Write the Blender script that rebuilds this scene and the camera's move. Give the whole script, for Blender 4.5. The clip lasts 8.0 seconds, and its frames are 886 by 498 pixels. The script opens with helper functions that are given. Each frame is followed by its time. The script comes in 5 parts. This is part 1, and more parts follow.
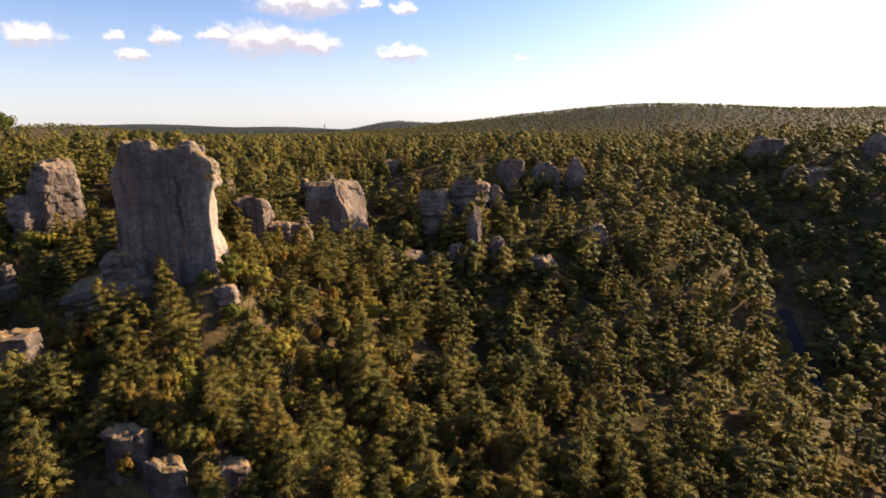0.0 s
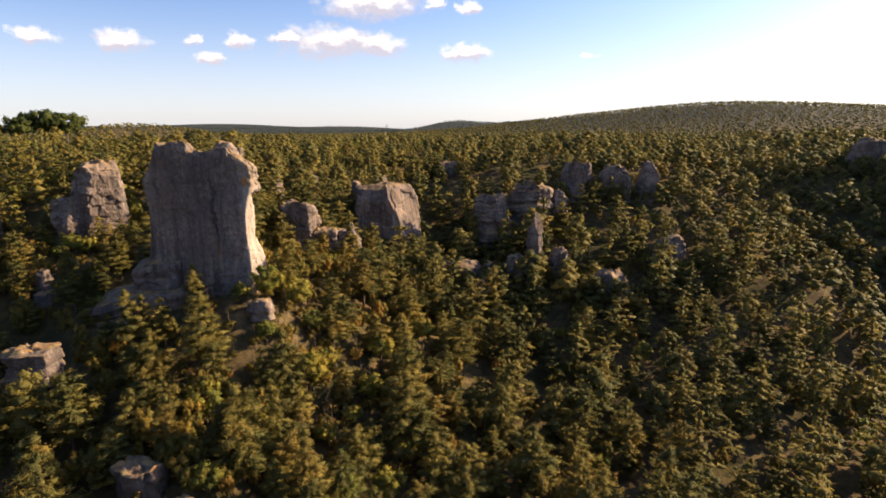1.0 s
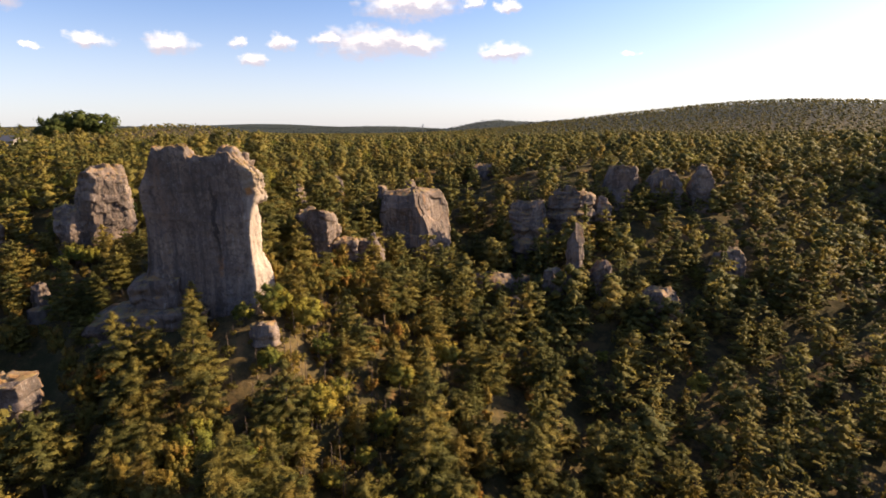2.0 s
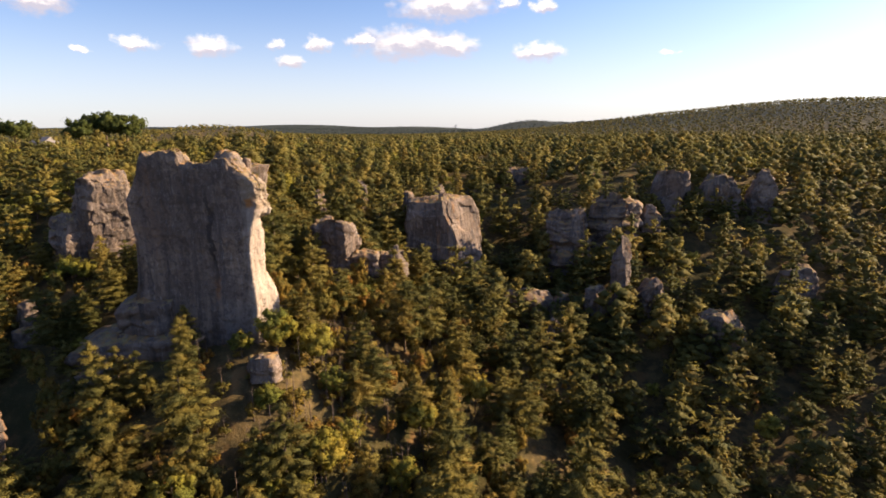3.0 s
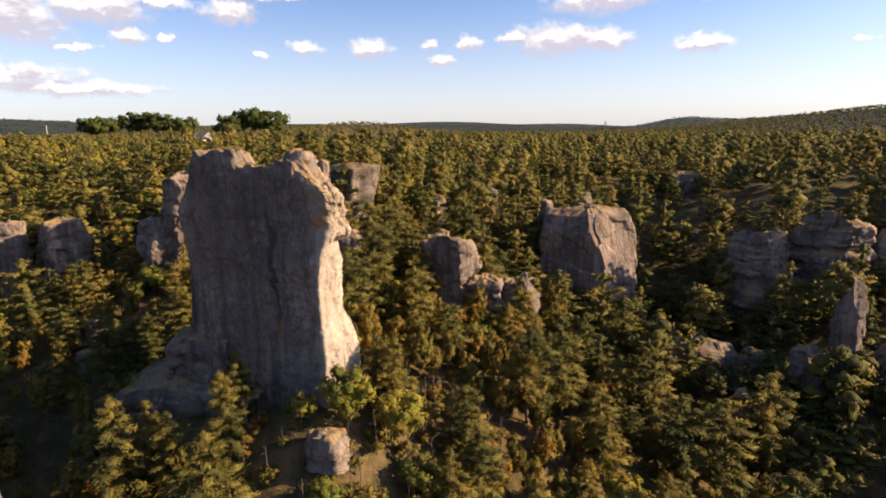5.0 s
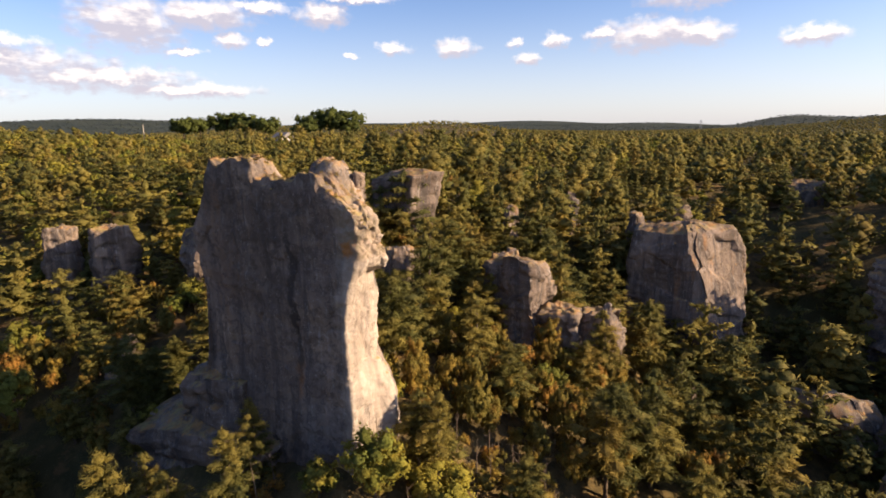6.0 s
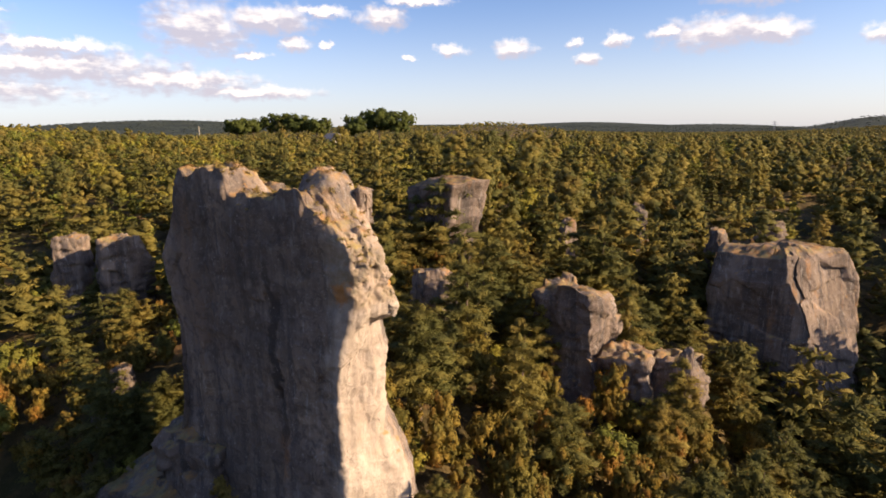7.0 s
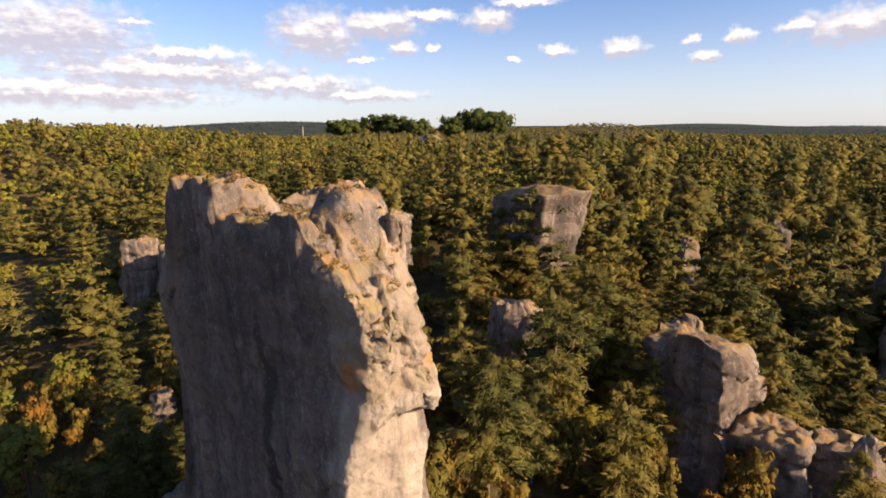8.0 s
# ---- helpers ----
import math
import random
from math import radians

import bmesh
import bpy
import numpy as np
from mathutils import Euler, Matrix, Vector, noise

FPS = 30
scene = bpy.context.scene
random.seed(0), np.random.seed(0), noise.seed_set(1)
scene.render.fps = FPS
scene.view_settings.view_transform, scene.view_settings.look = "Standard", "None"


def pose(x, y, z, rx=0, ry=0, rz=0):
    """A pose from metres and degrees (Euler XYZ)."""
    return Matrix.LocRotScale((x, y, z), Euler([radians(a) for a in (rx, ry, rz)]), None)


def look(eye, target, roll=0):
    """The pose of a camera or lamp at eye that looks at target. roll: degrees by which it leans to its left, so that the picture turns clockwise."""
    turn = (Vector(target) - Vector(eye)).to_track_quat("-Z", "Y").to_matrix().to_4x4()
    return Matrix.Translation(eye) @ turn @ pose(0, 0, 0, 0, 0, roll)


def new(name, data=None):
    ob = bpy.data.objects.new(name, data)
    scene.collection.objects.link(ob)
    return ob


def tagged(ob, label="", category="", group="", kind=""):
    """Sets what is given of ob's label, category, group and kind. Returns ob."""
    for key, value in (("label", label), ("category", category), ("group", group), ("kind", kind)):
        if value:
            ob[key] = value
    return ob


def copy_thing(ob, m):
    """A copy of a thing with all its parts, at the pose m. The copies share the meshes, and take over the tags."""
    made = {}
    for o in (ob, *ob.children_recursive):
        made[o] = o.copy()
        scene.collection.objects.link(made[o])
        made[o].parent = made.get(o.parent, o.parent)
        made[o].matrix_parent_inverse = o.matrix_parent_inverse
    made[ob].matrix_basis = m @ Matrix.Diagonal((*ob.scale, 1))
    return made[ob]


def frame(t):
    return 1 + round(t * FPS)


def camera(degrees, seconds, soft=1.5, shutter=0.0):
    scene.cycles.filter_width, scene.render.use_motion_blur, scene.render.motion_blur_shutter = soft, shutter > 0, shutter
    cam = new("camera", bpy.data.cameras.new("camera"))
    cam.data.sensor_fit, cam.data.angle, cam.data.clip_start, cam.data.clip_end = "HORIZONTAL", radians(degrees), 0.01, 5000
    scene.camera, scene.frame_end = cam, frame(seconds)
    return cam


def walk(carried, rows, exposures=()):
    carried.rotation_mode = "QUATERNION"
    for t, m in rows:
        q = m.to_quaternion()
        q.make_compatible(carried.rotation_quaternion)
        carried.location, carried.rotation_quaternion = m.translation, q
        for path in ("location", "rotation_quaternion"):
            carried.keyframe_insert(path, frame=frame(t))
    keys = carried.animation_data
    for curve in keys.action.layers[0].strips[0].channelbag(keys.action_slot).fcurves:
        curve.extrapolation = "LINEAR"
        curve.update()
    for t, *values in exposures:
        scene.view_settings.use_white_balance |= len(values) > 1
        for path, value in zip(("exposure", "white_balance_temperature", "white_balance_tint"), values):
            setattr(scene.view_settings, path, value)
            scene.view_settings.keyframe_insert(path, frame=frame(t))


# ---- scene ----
cam = camera(77.2, 8.0, soft=1.65)
PATH = [
    (0, (1.226, -0.515, 58.664), (1.193, 1.438, 58.237), -0.7),
    (0.5, (1.511, 5.578, 58.717), (1.312, 7.522, 58.291), -0.7),
    (1, (1.62, 11.742, 58.83), (1.375, 13.68, 58.404), -0.7),
    (1.5, (1.627, 17.928, 59.009), (1.337, 19.86, 58.581), -0.7),
    (2, (1.378, 24.218, 59.173), (1.005, 26.136, 58.747), -0.8),
    (2.2, (1.098, 26.791, 59.188), (0.634, 28.689, 58.765), -0.7),
    (3.3, (-1.384, 40.631, 59.459), (-1.884, 42.521, 59.036), -0.9),
    (3.5, (-1.932, 43.065, 59.453), (-2.465, 44.946, 59.03), -0.8),
    (4, (-3.533, 48.947, 59.123), (-4.257, 50.762, 58.698), -0.6),
    (4.5, (-5.348, 54.781, 58.819), (-6.233, 56.524, 58.397), -0.6),
    (4.7, (-6.157, 57.151, 58.827), (-7.079, 58.875, 58.403), -0.7),
    (5.8, (-11.007, 70.152, 59.295), (-12.041, 71.81, 58.868), -0.8),
    (6, (-12.072, 72.43, 59.325), (-13.256, 73.985, 58.9), -0.8),
    (6.5, (-15.182, 77.98, 59.394), (-16.379, 79.525, 58.972), -0.7),
    (7, (-18.623, 83.232, 59.276), (-19.954, 84.664, 58.858), -0.7),
    (7.2, (-20.038, 85.282, 59.252), (-21.596, 86.467, 58.837), -0.5),
    (7.5, (-22.185, 88.248, 59.22), (-23.739, 89.437, 58.804), -0.6),
    (8, (-26.008, 92.736, 59.145), (-27.574, 93.91, 58.735), -0.5),
]
walk(cam, [(t, look(eye, target, roll)) for t, eye, target, roll in PATH], exposures=((0.0, 1.29, 7300, 12), (4.5, 1.24, 7250, 12), (8.0, 1.14, 7200, 12)))

# ---- world and sun ----
SUN_AZ, SUN_EL = 61.0, 22.0  # degrees to the right of +y, and above the horizon
SKY = 0.072
# clouds: bearing (right of +y), height, half width, half height, in degrees
CLOUDS = [
    (-35.8, 7.6, 2.3, 1.0), (-17.6, 8.1, 5.3, 1.7), (-13.4, 7.9, 3.3, 1.2), (-21.7, 8.4, 2.2, 0.7),
    (-13.8, 11.4, 5.3, 1.4), (-26.2, 8.0, 1.3, 0.8), (-30.0, 8.0, 0.9, 0.6), (-28.7, 6.4, 1.4, 0.7),
    (-4.4, 11.2, 1.2, 0.7), (-7.7, 11.6, 1.1, 0.6), (-4.6, 6.8, 1.6, 0.6),
]
CLOUDS += [
    (-48.5, 10.5, 2.7, 1.3), (-56.9, 8.2, 1.6, 0.9), (-54.0, 8.0, 0.8, 0.4), (-61.0, 7.0, 2.1, 0.4),
    (-42.0, 7.6, 1.9, 0.7), (-45.9, 7.0, 0.8, 0.3), (-4.9, 7.0, 2.8, 0.9), (-65.0, 9.2, 5.0, 2.8),
    (-59.1, 10.1, 5.0, 1.6), (-54.1, 11.0, 3.3, 0.6), (-87.1, 8.3, 8.3, 3.3),
]
CLOUDS += [
    (-78.3, 5.6, 13.9, 1.7), (-85.0, 3.6, 13.0, 1.5), (-67.5, 4.6, 7.8, 1.2), (-76.7, 7.1, 6.1, 0.7),
    (-61.1, 3.7, 6.7, 0.8), (-80.9, 9.5, 2.2, 0.3), (-45.3, 12.0, 3.9, 0.5), (7.0, 6.5, 0.9, 0.25), (-110, 7, 14, 3), (-135, 10, 12, 4), (-160, 6, 14, 2),
]


class Nodes:
    """Short hand for building a node tree."""

    def __init__(self, tree):
        self.tree = tree
        tree.nodes.clear()

    def node(self, kind, **settings):
        n = self.tree.nodes.new(kind)
        for key, value in settings.items():
            setattr(n, key, value)
        return n

    def link(self, a, b):
        self.tree.links.new(a, b)

    def put(self, socket, value):
        if isinstance(value, bpy.types.NodeSocket):
            self.link(value, socket)
        else:
            socket.default_value = value

    def math(self, op, a, b=0.0, c=0.0, clamp=False):
        n = self.node("ShaderNodeMath", operation=op, use_clamp=clamp)
        for s, v in zip(n.inputs, (a, b, c)):
            self.put(s, v)
        return n.outputs[0]

    def vec(self, op, a, b=(0, 0, 0)):
        n = self.node("ShaderNodeVectorMath", operation=op)
        self.put(n.inputs[0], a)
        self.put(n.inputs[1], b)
        return n.outputs["Value"] if op in ("LENGTH", "DOT_PRODUCT") else n.outputs[0]

    def noise(self, vector, scale, detail=4.0, rough=0.55, distort=0.0):
        n = self.node("ShaderNodeTexNoise")
        self.put(n.inputs["Vector"], vector)
        n.inputs["Scale"].default_value = scale
        n.inputs["Detail"].default_value = detail
        n.inputs["Roughness"].default_value = rough
        n.inputs["Distortion"].default_value = distort
        return n.outputs["Fac"]

    def ramp(self, fac, low, high):
        n = self.node("ShaderNodeMapRange", interpolation_type="SMOOTHSTEP")
        self.put(n.inputs["Value"], fac)
        n.inputs["From Min"].default_value, n.inputs["From Max"].default_value = low, high
        return n.outputs["Result"]

    def mix(self, fac, a, b, blend="MIX"):
        n = self.node("ShaderNodeMix", data_type="RGBA", blend_type=blend)
        self.put(n.inputs[0], fac)
        for s, v in ((n.inputs[6], a), (n.inputs[7], b)):
            self.put(s, v if isinstance(v, bpy.types.NodeSocket) else (*v[:3], 1.0))
        return n.outputs[2]


def make_world():
    world = bpy.data.worlds.new("sky")
    scene.world = world
    world.use_nodes = True
    g = Nodes(world.node_tree)
    sky = g.node("ShaderNodeTexSky", sky_type="NISHITA", sun_disc=False, sun_elevation=radians(SUN_EL), sun_rotation=radians(SUN_AZ),
                 altitude=800.0, air_density=1.0, dust_density=2.0, ozone_density=3.0)
    way = g.node("ShaderNodeTexCoord").outputs["Generated"]
    way = g.vec("NORMALIZE", way)
    part = g.node("ShaderNodeSeparateXYZ")
    g.link(way, part.inputs[0])
    az = g.math("MULTIPLY", g.math("ARCTAN2", part.outputs[0], part.outputs[1]), 57.29578)
    el = g.math("MULTIPLY", g.math("ARCSINE", part.outputs[2]), 57.29578)

    def flat(a, e):
        n = g.node("ShaderNodeCombineXYZ")
        g.put(n.inputs[0], a)
        g.put(n.inputs[1], e)
        return n.outputs[0]

    # billows: the bearing and height are shifted by noise before the cloud's outline is taken
    here = flat(az, el)
    ripple = g.node("ShaderNodeTexNoise")
    g.link(here, ripple.inputs["Vector"])
    ripple.inputs["Scale"].default_value, ripple.inputs["Detail"].default_value, ripple.inputs["Roughness"].default_value = 0.75, 6.0, 0.62
    shift = g.vec("MULTIPLY", g.vec("SUBTRACT", ripple.outputs["Color"], (0.5, 0.5, 0.5)), (2.6, 1.5, 0.0))
    bent = g.vec("ADD", here, shift)
    above = g.vec("ADD", bent, (0.0, 0.6, 0.0))

    def nearest(point):
        least = None
        for a, e, w, h in CLOUDS:
            d = g.vec("LENGTH", g.vec("MULTIPLY", g.vec("SUBTRACT", point, (a, e, 0.0)), (1 / w, 1 / h, 0.0)))
            least = d if least is None else g.math("MINIMUM", least, d)
        return least

    def puffs(point):
        total = 0.0
        for scale, weight in ((0.7, 0.34), (1.6, 0.12)):
            n = g.node("ShaderNodeTexVoronoi", feature="SMOOTH_F1", voronoi_dimensions="2D")
            g.link(point, n.inputs["Vector"])
            n.inputs["Scale"].default_value, n.inputs["Smoothness"].default_value = scale, 0.35
            total = g.math("ADD", total, g.math("MULTIPLY", g.math("SUBTRACT", n.outputs["Distance"], 0.42), weight))
        return total

    near, up = g.math("ADD", nearest(bent), puffs(here)), g.math("ADD", nearest(above), puffs(g.vec("ADD", here, (0.15, 0.45, 0.0))))
    wisp = g.noise(flat(g.math("MULTIPLY", az, 0.5), g.math("MULTIPLY", el, 1.4)), 1.1, 5.0, 0.6)
    haze = g.math("MULTIPLY", g.math("POWER", g.ramp(el, 16.0, -1.0), 1.6), 0.5)
    air = g.mix(haze, g.mix(1.0, sky.outputs[0], (0.96, 1.06, 1.34), "MULTIPLY"), (6.8, 6.8, 7.5))
    cover = g.ramp(g.math("ADD", near, g.math("MULTIPLY", g.math("SUBTRACT", wisp, 0.5), 0.9)), 1.16, 0.36)
    lit = g.ramp(g.math("ADD", g.math("SUBTRACT", up, near), g.math("MULTIPLY", g.math("SUBTRACT", wisp, 0.5), 1.5)), -0.16, 0.55)
    white = g.mix(lit, (4.1, 4.0, 4.9), (8.0, 7.6, 7.6))
    colour = g.mix(g.math("MULTIPLY", cover, 0.9), air, white)
    back = g.node("ShaderNodeBackground")
    g.link(colour, back.inputs["Color"])
    back.inputs["Strength"].default_value = SKY
    g.link(back.outputs[0], g.node("ShaderNodeOutputWorld").inputs["Surface"])


make_world()
sun = new("sun", bpy.data.lights.new("sun", "SUN"))
sun.data.energy, sun.data.angle, sun.data.color = 5.0, radians(0.5), (1.0, 0.82, 0.60)
sun.matrix_world = look((0, 0, 0), (-math.sin(radians(SUN_AZ)) * math.cos(radians(SUN_EL)), -math.cos(radians(SUN_AZ)) * math.cos(radians(SUN_EL)), -math.sin(radians(SUN_EL))))


# ---- materials ----
def material(name):
    m = bpy.data.materials.new(name)
    m.use_nodes = True
    return m, Nodes(m.node_tree)


def finish(g, colour, rough=0.8, bump=None, strength=0.5, distance=0.1, through_light=0.0, spec=0.3):
    p = g.node("ShaderNodeBsdfPrincipled")
    g.put(p.inputs["Base Color"], colour)
    g.put(p.inputs["Roughness"], rough)
    p.inputs["Specular IOR Level"].default_value = spec
    if bump is not None:
        b = g.node("ShaderNodeBump")
        b.inputs["Strength"].default_value, b.inputs["Distance"].default_value = strength, distance
        g.link(bump, b.inputs["Height"])
        g.link(b.outputs[0], p.inputs["Normal"])
    result = p.outputs[0]
    if through_light:
        t = g.node("ShaderNodeBsdfTranslucent")
        g.put(t.inputs["Color"], colour)
        m = g.node("ShaderNodeMixShader")
        m.inputs[0].default_value = through_light
        g.link(result, m.inputs[1])
        g.link(t.outputs[0], m.inputs[2])
        result = m.outputs[0]
    g.link(result, g.node("ShaderNodeOutputMaterial").inputs["Surface"])


def rock_material(name, stained_shaded=False):
    """Weathered limestone; for the tower, with the black water marks, rust and paler slab of its front, and shade
    painted over that front.
    """
    m, g = material(name)
    geo = g.node("ShaderNodeNewGeometry")
    pos = geo.outputs["Position"]
    tall = g.vec("MULTIPLY", pos, (1.0, 1.0, 0.07))
    tall2 = g.vec("MULTIPLY", pos, (1.0, 1.0, 0.16))
    flat = g.vec("MULTIPLY", pos, (0.25, 0.25, 1.3))
    broad = g.noise(pos, 0.16, 5, 0.6)
    grain = g.noise(pos, 2.2, 8, 0.7)
    streak = g.noise(tall, 0.75, 6, 0.62, 0.3)
    streak2 = g.noise(tall2, 2.3, 5, 0.6)
    layer = g.noise(flat, 0.8, 5, 0.6)
    c = g.mix(g.ramp(broad, 0.35, 0.65), *(((0.158, 0.110, 0.080), (0.345, 0.250, 0.184)) if stained_shaded else ((0.125, 0.092, 0.072), (0.275, 0.207, 0.162))))
    c = g.mix(g.ramp(layer, 0.40, 0.70), c, (0.225, 0.172, 0.145))
    c = g.mix(g.math("MULTIPLY", g.ramp(streak, 0.46, 0.62), 0.8), c, (0.085, 0.072, 0.068))
    c = g.mix(g.math("MULTIPLY", g.ramp(streak2, 0.56, 0.72), 0.55), c, (0.40, 0.355, 0.32))
    rust = g.math("MULTIPLY", g.ramp(g.noise(tall2, 0.42, 4, 0.5), 0.60, 0.72), g.ramp(grain, 0.3, 0.6))
    c = g.mix(g.math("MULTIPLY", rust, 0.65), c, (0.38, 0.19, 0.075))
    c = g.mix(g.math("MULTIPLY", g.ramp(grain, 0.54, 0.72), 0.45), c, (0.14, 0.125, 0.115))
    c = g.mix(g.math("MULTIPLY", g.ramp(g.noise(pos, 6.0, 4, 0.6), 0.58, 0.7), 0.4), c, (0.52, 0.48, 0.44))
    if stained_shaded:
        at = g.node("ShaderNodeSeparateXYZ")
        g.link(pos, at.inputs[0])
        wob = g.math("MULTIPLY", g.math("SUBTRACT", g.noise(pos, 0.5, 5, 0.65), 0.5), 2.6)

        def band(value, middle, half):
            d = g.math("ABSOLUTE", g.math("SUBTRACT", g.math("ADD", value, wob), middle))
            return g.ramp(d, half, half * 0.35)

        x, y, z = at.outputs
        fore = g.ramp(y, 102.6, 101.4)
        black = g.math("MULTIPLY", g.math("MULTIPLY", band(x, -48.9, 0.5), band(z, 46.5, 8.5)), fore)
        c = g.mix(g.math("MULTIPLY", black, 0.9), c, (0.022, 0.018, 0.017))
        black = g.math("MULTIPLY", g.math("MULTIPLY", band(x, -50.5, 3.0), band(z, 49.0, 6.5)), fore)
        c = g.mix(g.math("MULTIPLY", g.math("MULTIPLY", black, g.ramp(streak, 0.35, 0.6)), 0.75), c, (0.06, 0.05, 0.048))
        red = g.math("MULTIPLY", g.math("MULTIPLY", band(x, -48.7, 0.7), band(z, 38.3, 1.9)), fore)
        c = g.mix(g.math("MULTIPLY", red, 0.6), c, (0.33, 0.15, 0.06))
        pink = g.math("MULTIPLY", g.math("MULTIPLY", band(x, -57.8, 3.2), band(z, 48.0, 6.0)), fore)
        c = g.mix(g.math("MULTIPLY", pink, 0.4), c, (0.36, 0.25, 0.19))
        pale = g.math("MULTIPLY", g.math("MULTIPLY", band(x, -46.4, 2.6), band(z, 34.0, 4.6)), fore)
        c = g.mix(g.math("MULTIPLY", pale, 0.45), c, (0.36, 0.32, 0.30))
        # patchy darkening puts the front's shade into the stone colour
        front_shade = g.math("MULTIPLY", g.math("MULTIPLY", fore, g.ramp(g.math("ADD", x, wob), -44.2, -45.6)), g.ramp(g.noise(tall2, 0.35, 6, 0.65), 0.34, 0.58))
        c = g.mix(g.math("MULTIPLY", front_shade, 0.6), c, (0.092, 0.072, 0.063))
        mottle = g.math("MULTIPLY", g.ramp(g.noise(pos, 1.1, 7, 0.72, 0.6), 0.48, 0.60), fore)
        c = g.mix(g.math("MULTIPLY", mottle, 0.55), c, (0.066, 0.052, 0.045))
        fleck = g.math("MULTIPLY", g.ramp(g.noise(g.vec("ADD", pos, (9, 4, 2)), 2.6, 6, 0.75), 0.60, 0.68), fore)
        c = g.mix(g.math("MULTIPLY", fleck, 0.6), c, (0.34, 0.285, 0.25))
        right = g.ramp(g.math("ADD", x, wob), -45.0, -43.6)
        below = g.ramp(g.math("ADD", z, g.math("MULTIPLY", wob, 0.5)), 49.9, 49.0)
        # the right flank is paler below the head
        pale_flank = g.math("MULTIPLY", right, below)
        c = g.mix(g.math("MULTIPLY", pale_flank, 0.7), c, g.mix(g.ramp(g.noise(tall2, 0.9, 6, 0.7), 0.35, 0.65), (0.33, 0.262, 0.21), (0.49, 0.40, 0.325)))
        crust = g.math("MULTIPLY", g.math("MULTIPLY", right, g.math("SUBTRACT", 1.0, below)), g.ramp(g.noise(pos, 0.9, 7, 0.75), 0.36, 0.62))
        c = g.mix(g.math("MULTIPLY", g.math("MULTIPLY", right, g.math("SUBTRACT", 1.0, below)), 0.6), c, (0.40, 0.31, 0.25))
        c = g.mix(g.math("MULTIPLY", crust, 0.5), c, g.mix(g.ramp(g.noise(pos, 3.0, 4, 0.6), 0.4, 0.6), (0.20, 0.135, 0.065), (0.15, 0.125, 0.05)))
        rust = g.math("MULTIPLY", band(x, -43.6, 0.8), band(z, 50.3, 0.7))
        c = g.mix(g.math("MULTIPLY", rust, 0.8), c, (0.42, 0.17, 0.045))
    else:
        grey = g.ramp(g.noise(tall2, 0.3, 5, 0.65), 0.36, 0.66)
        c = g.mix(1.0, c, g.mix(grey, (0.66, 0.64, 0.63), (1.06, 1.03, 1.0)), "MULTIPLY")
    # dry moss, soil and orange lichen where the stone lies level
    part = g.node("ShaderNodeSeparateXYZ")
    g.link(geo.outputs["Normal"], part.inputs[0])
    level = g.ramp(g.math("ADD", part.outputs[2], g.math("MULTIPLY", g.math("SUBTRACT", grain, 0.5), 0.9)), 0.45, 0.8)
    soil = g.mix(g.ramp(g.noise(pos, 0.9, 4, 0.6), 0.4, 0.62), (0.34, 0.175, 0.06), (0.30, 0.22, 0.085))
    c = g.mix(g.math("MULTIPLY", g.math("MULTIPLY", level, g.ramp(g.noise(pos, 0.7, 5, 0.65), 0.38, 0.6)), 0.8), c, soil)
    h = g.math("ADD", g.math("MULTIPLY", grain, 0.7), g.math("MULTIPLY", g.noise(pos, 7.0, 6, 0.7), 0.35))
    h = g.math("ADD", h, g.math("MULTIPLY", streak, 0.4))
    finish(g, c, 0.92, h, 1.0, 0.22, spec=0.15)
    return m


def leaf_material(name, low, high, other, amount, through_light=0.3, scale=0.13):
    """Foliage: two greens by tree, with a third colour on some of them."""
    m, g = material(name)
    geo = g.node("ShaderNodeNewGeometry")
    pos = geo.outputs["Position"]
    tree = g.noise(pos, scale, 2, 0.5)
    c = g.mix(g.ramp(tree, 0.39, 0.61), low, high)
    c = g.mix(g.math("MULTIPLY", g.ramp(g.noise(g.vec("ADD", pos, (11, 5, 3)), scale * 2.4, 2, 0.5), 0.5, 0.66), 0.55), c, g.mix(0.6, low, (0.05, 0.06, 0.026)))
    c = g.mix(g.math("MULTIPLY", g.ramp(g.noise(g.vec("ADD", pos, (70, 20, 9)), scale * 0.8, 3, 0.6), 0.52, 0.68), amount), c, other)
    c = g.mix(g.math("MULTIPLY", geo.outputs["Random Per Island"], 0.16), c, g.mix(0.5, c, (0.0, 0.0, 0.0)))
    fine = g.noise(pos, 4.5, 5, 0.7)
    c = g.mix(g.ramp(fine, 0.34, 0.62), g.mix(1.0, c, (0.62, 0.64, 0.62), "MULTIPLY"), g.mix(1.0, c, (1.14, 1.12, 1.10), "MULTIPLY"))
    finish(g, c, 0.65, fine, 0.8, 0.25, through_light=through_light, spec=0.10)
    return m


def bark_material():
    m, g = material("bark")
    pos = g.node("ShaderNodeNewGeometry").outputs["Position"]
    n = g.noise(g.vec("MULTIPLY", pos, (1, 1, 0.3)), 6.0, 5, 0.65)
    finish(g, g.mix(n, (0.06, 0.045, 0.035), (0.20, 0.135, 0.095)), 0.9, n, 0.8, 0.05)
    return m


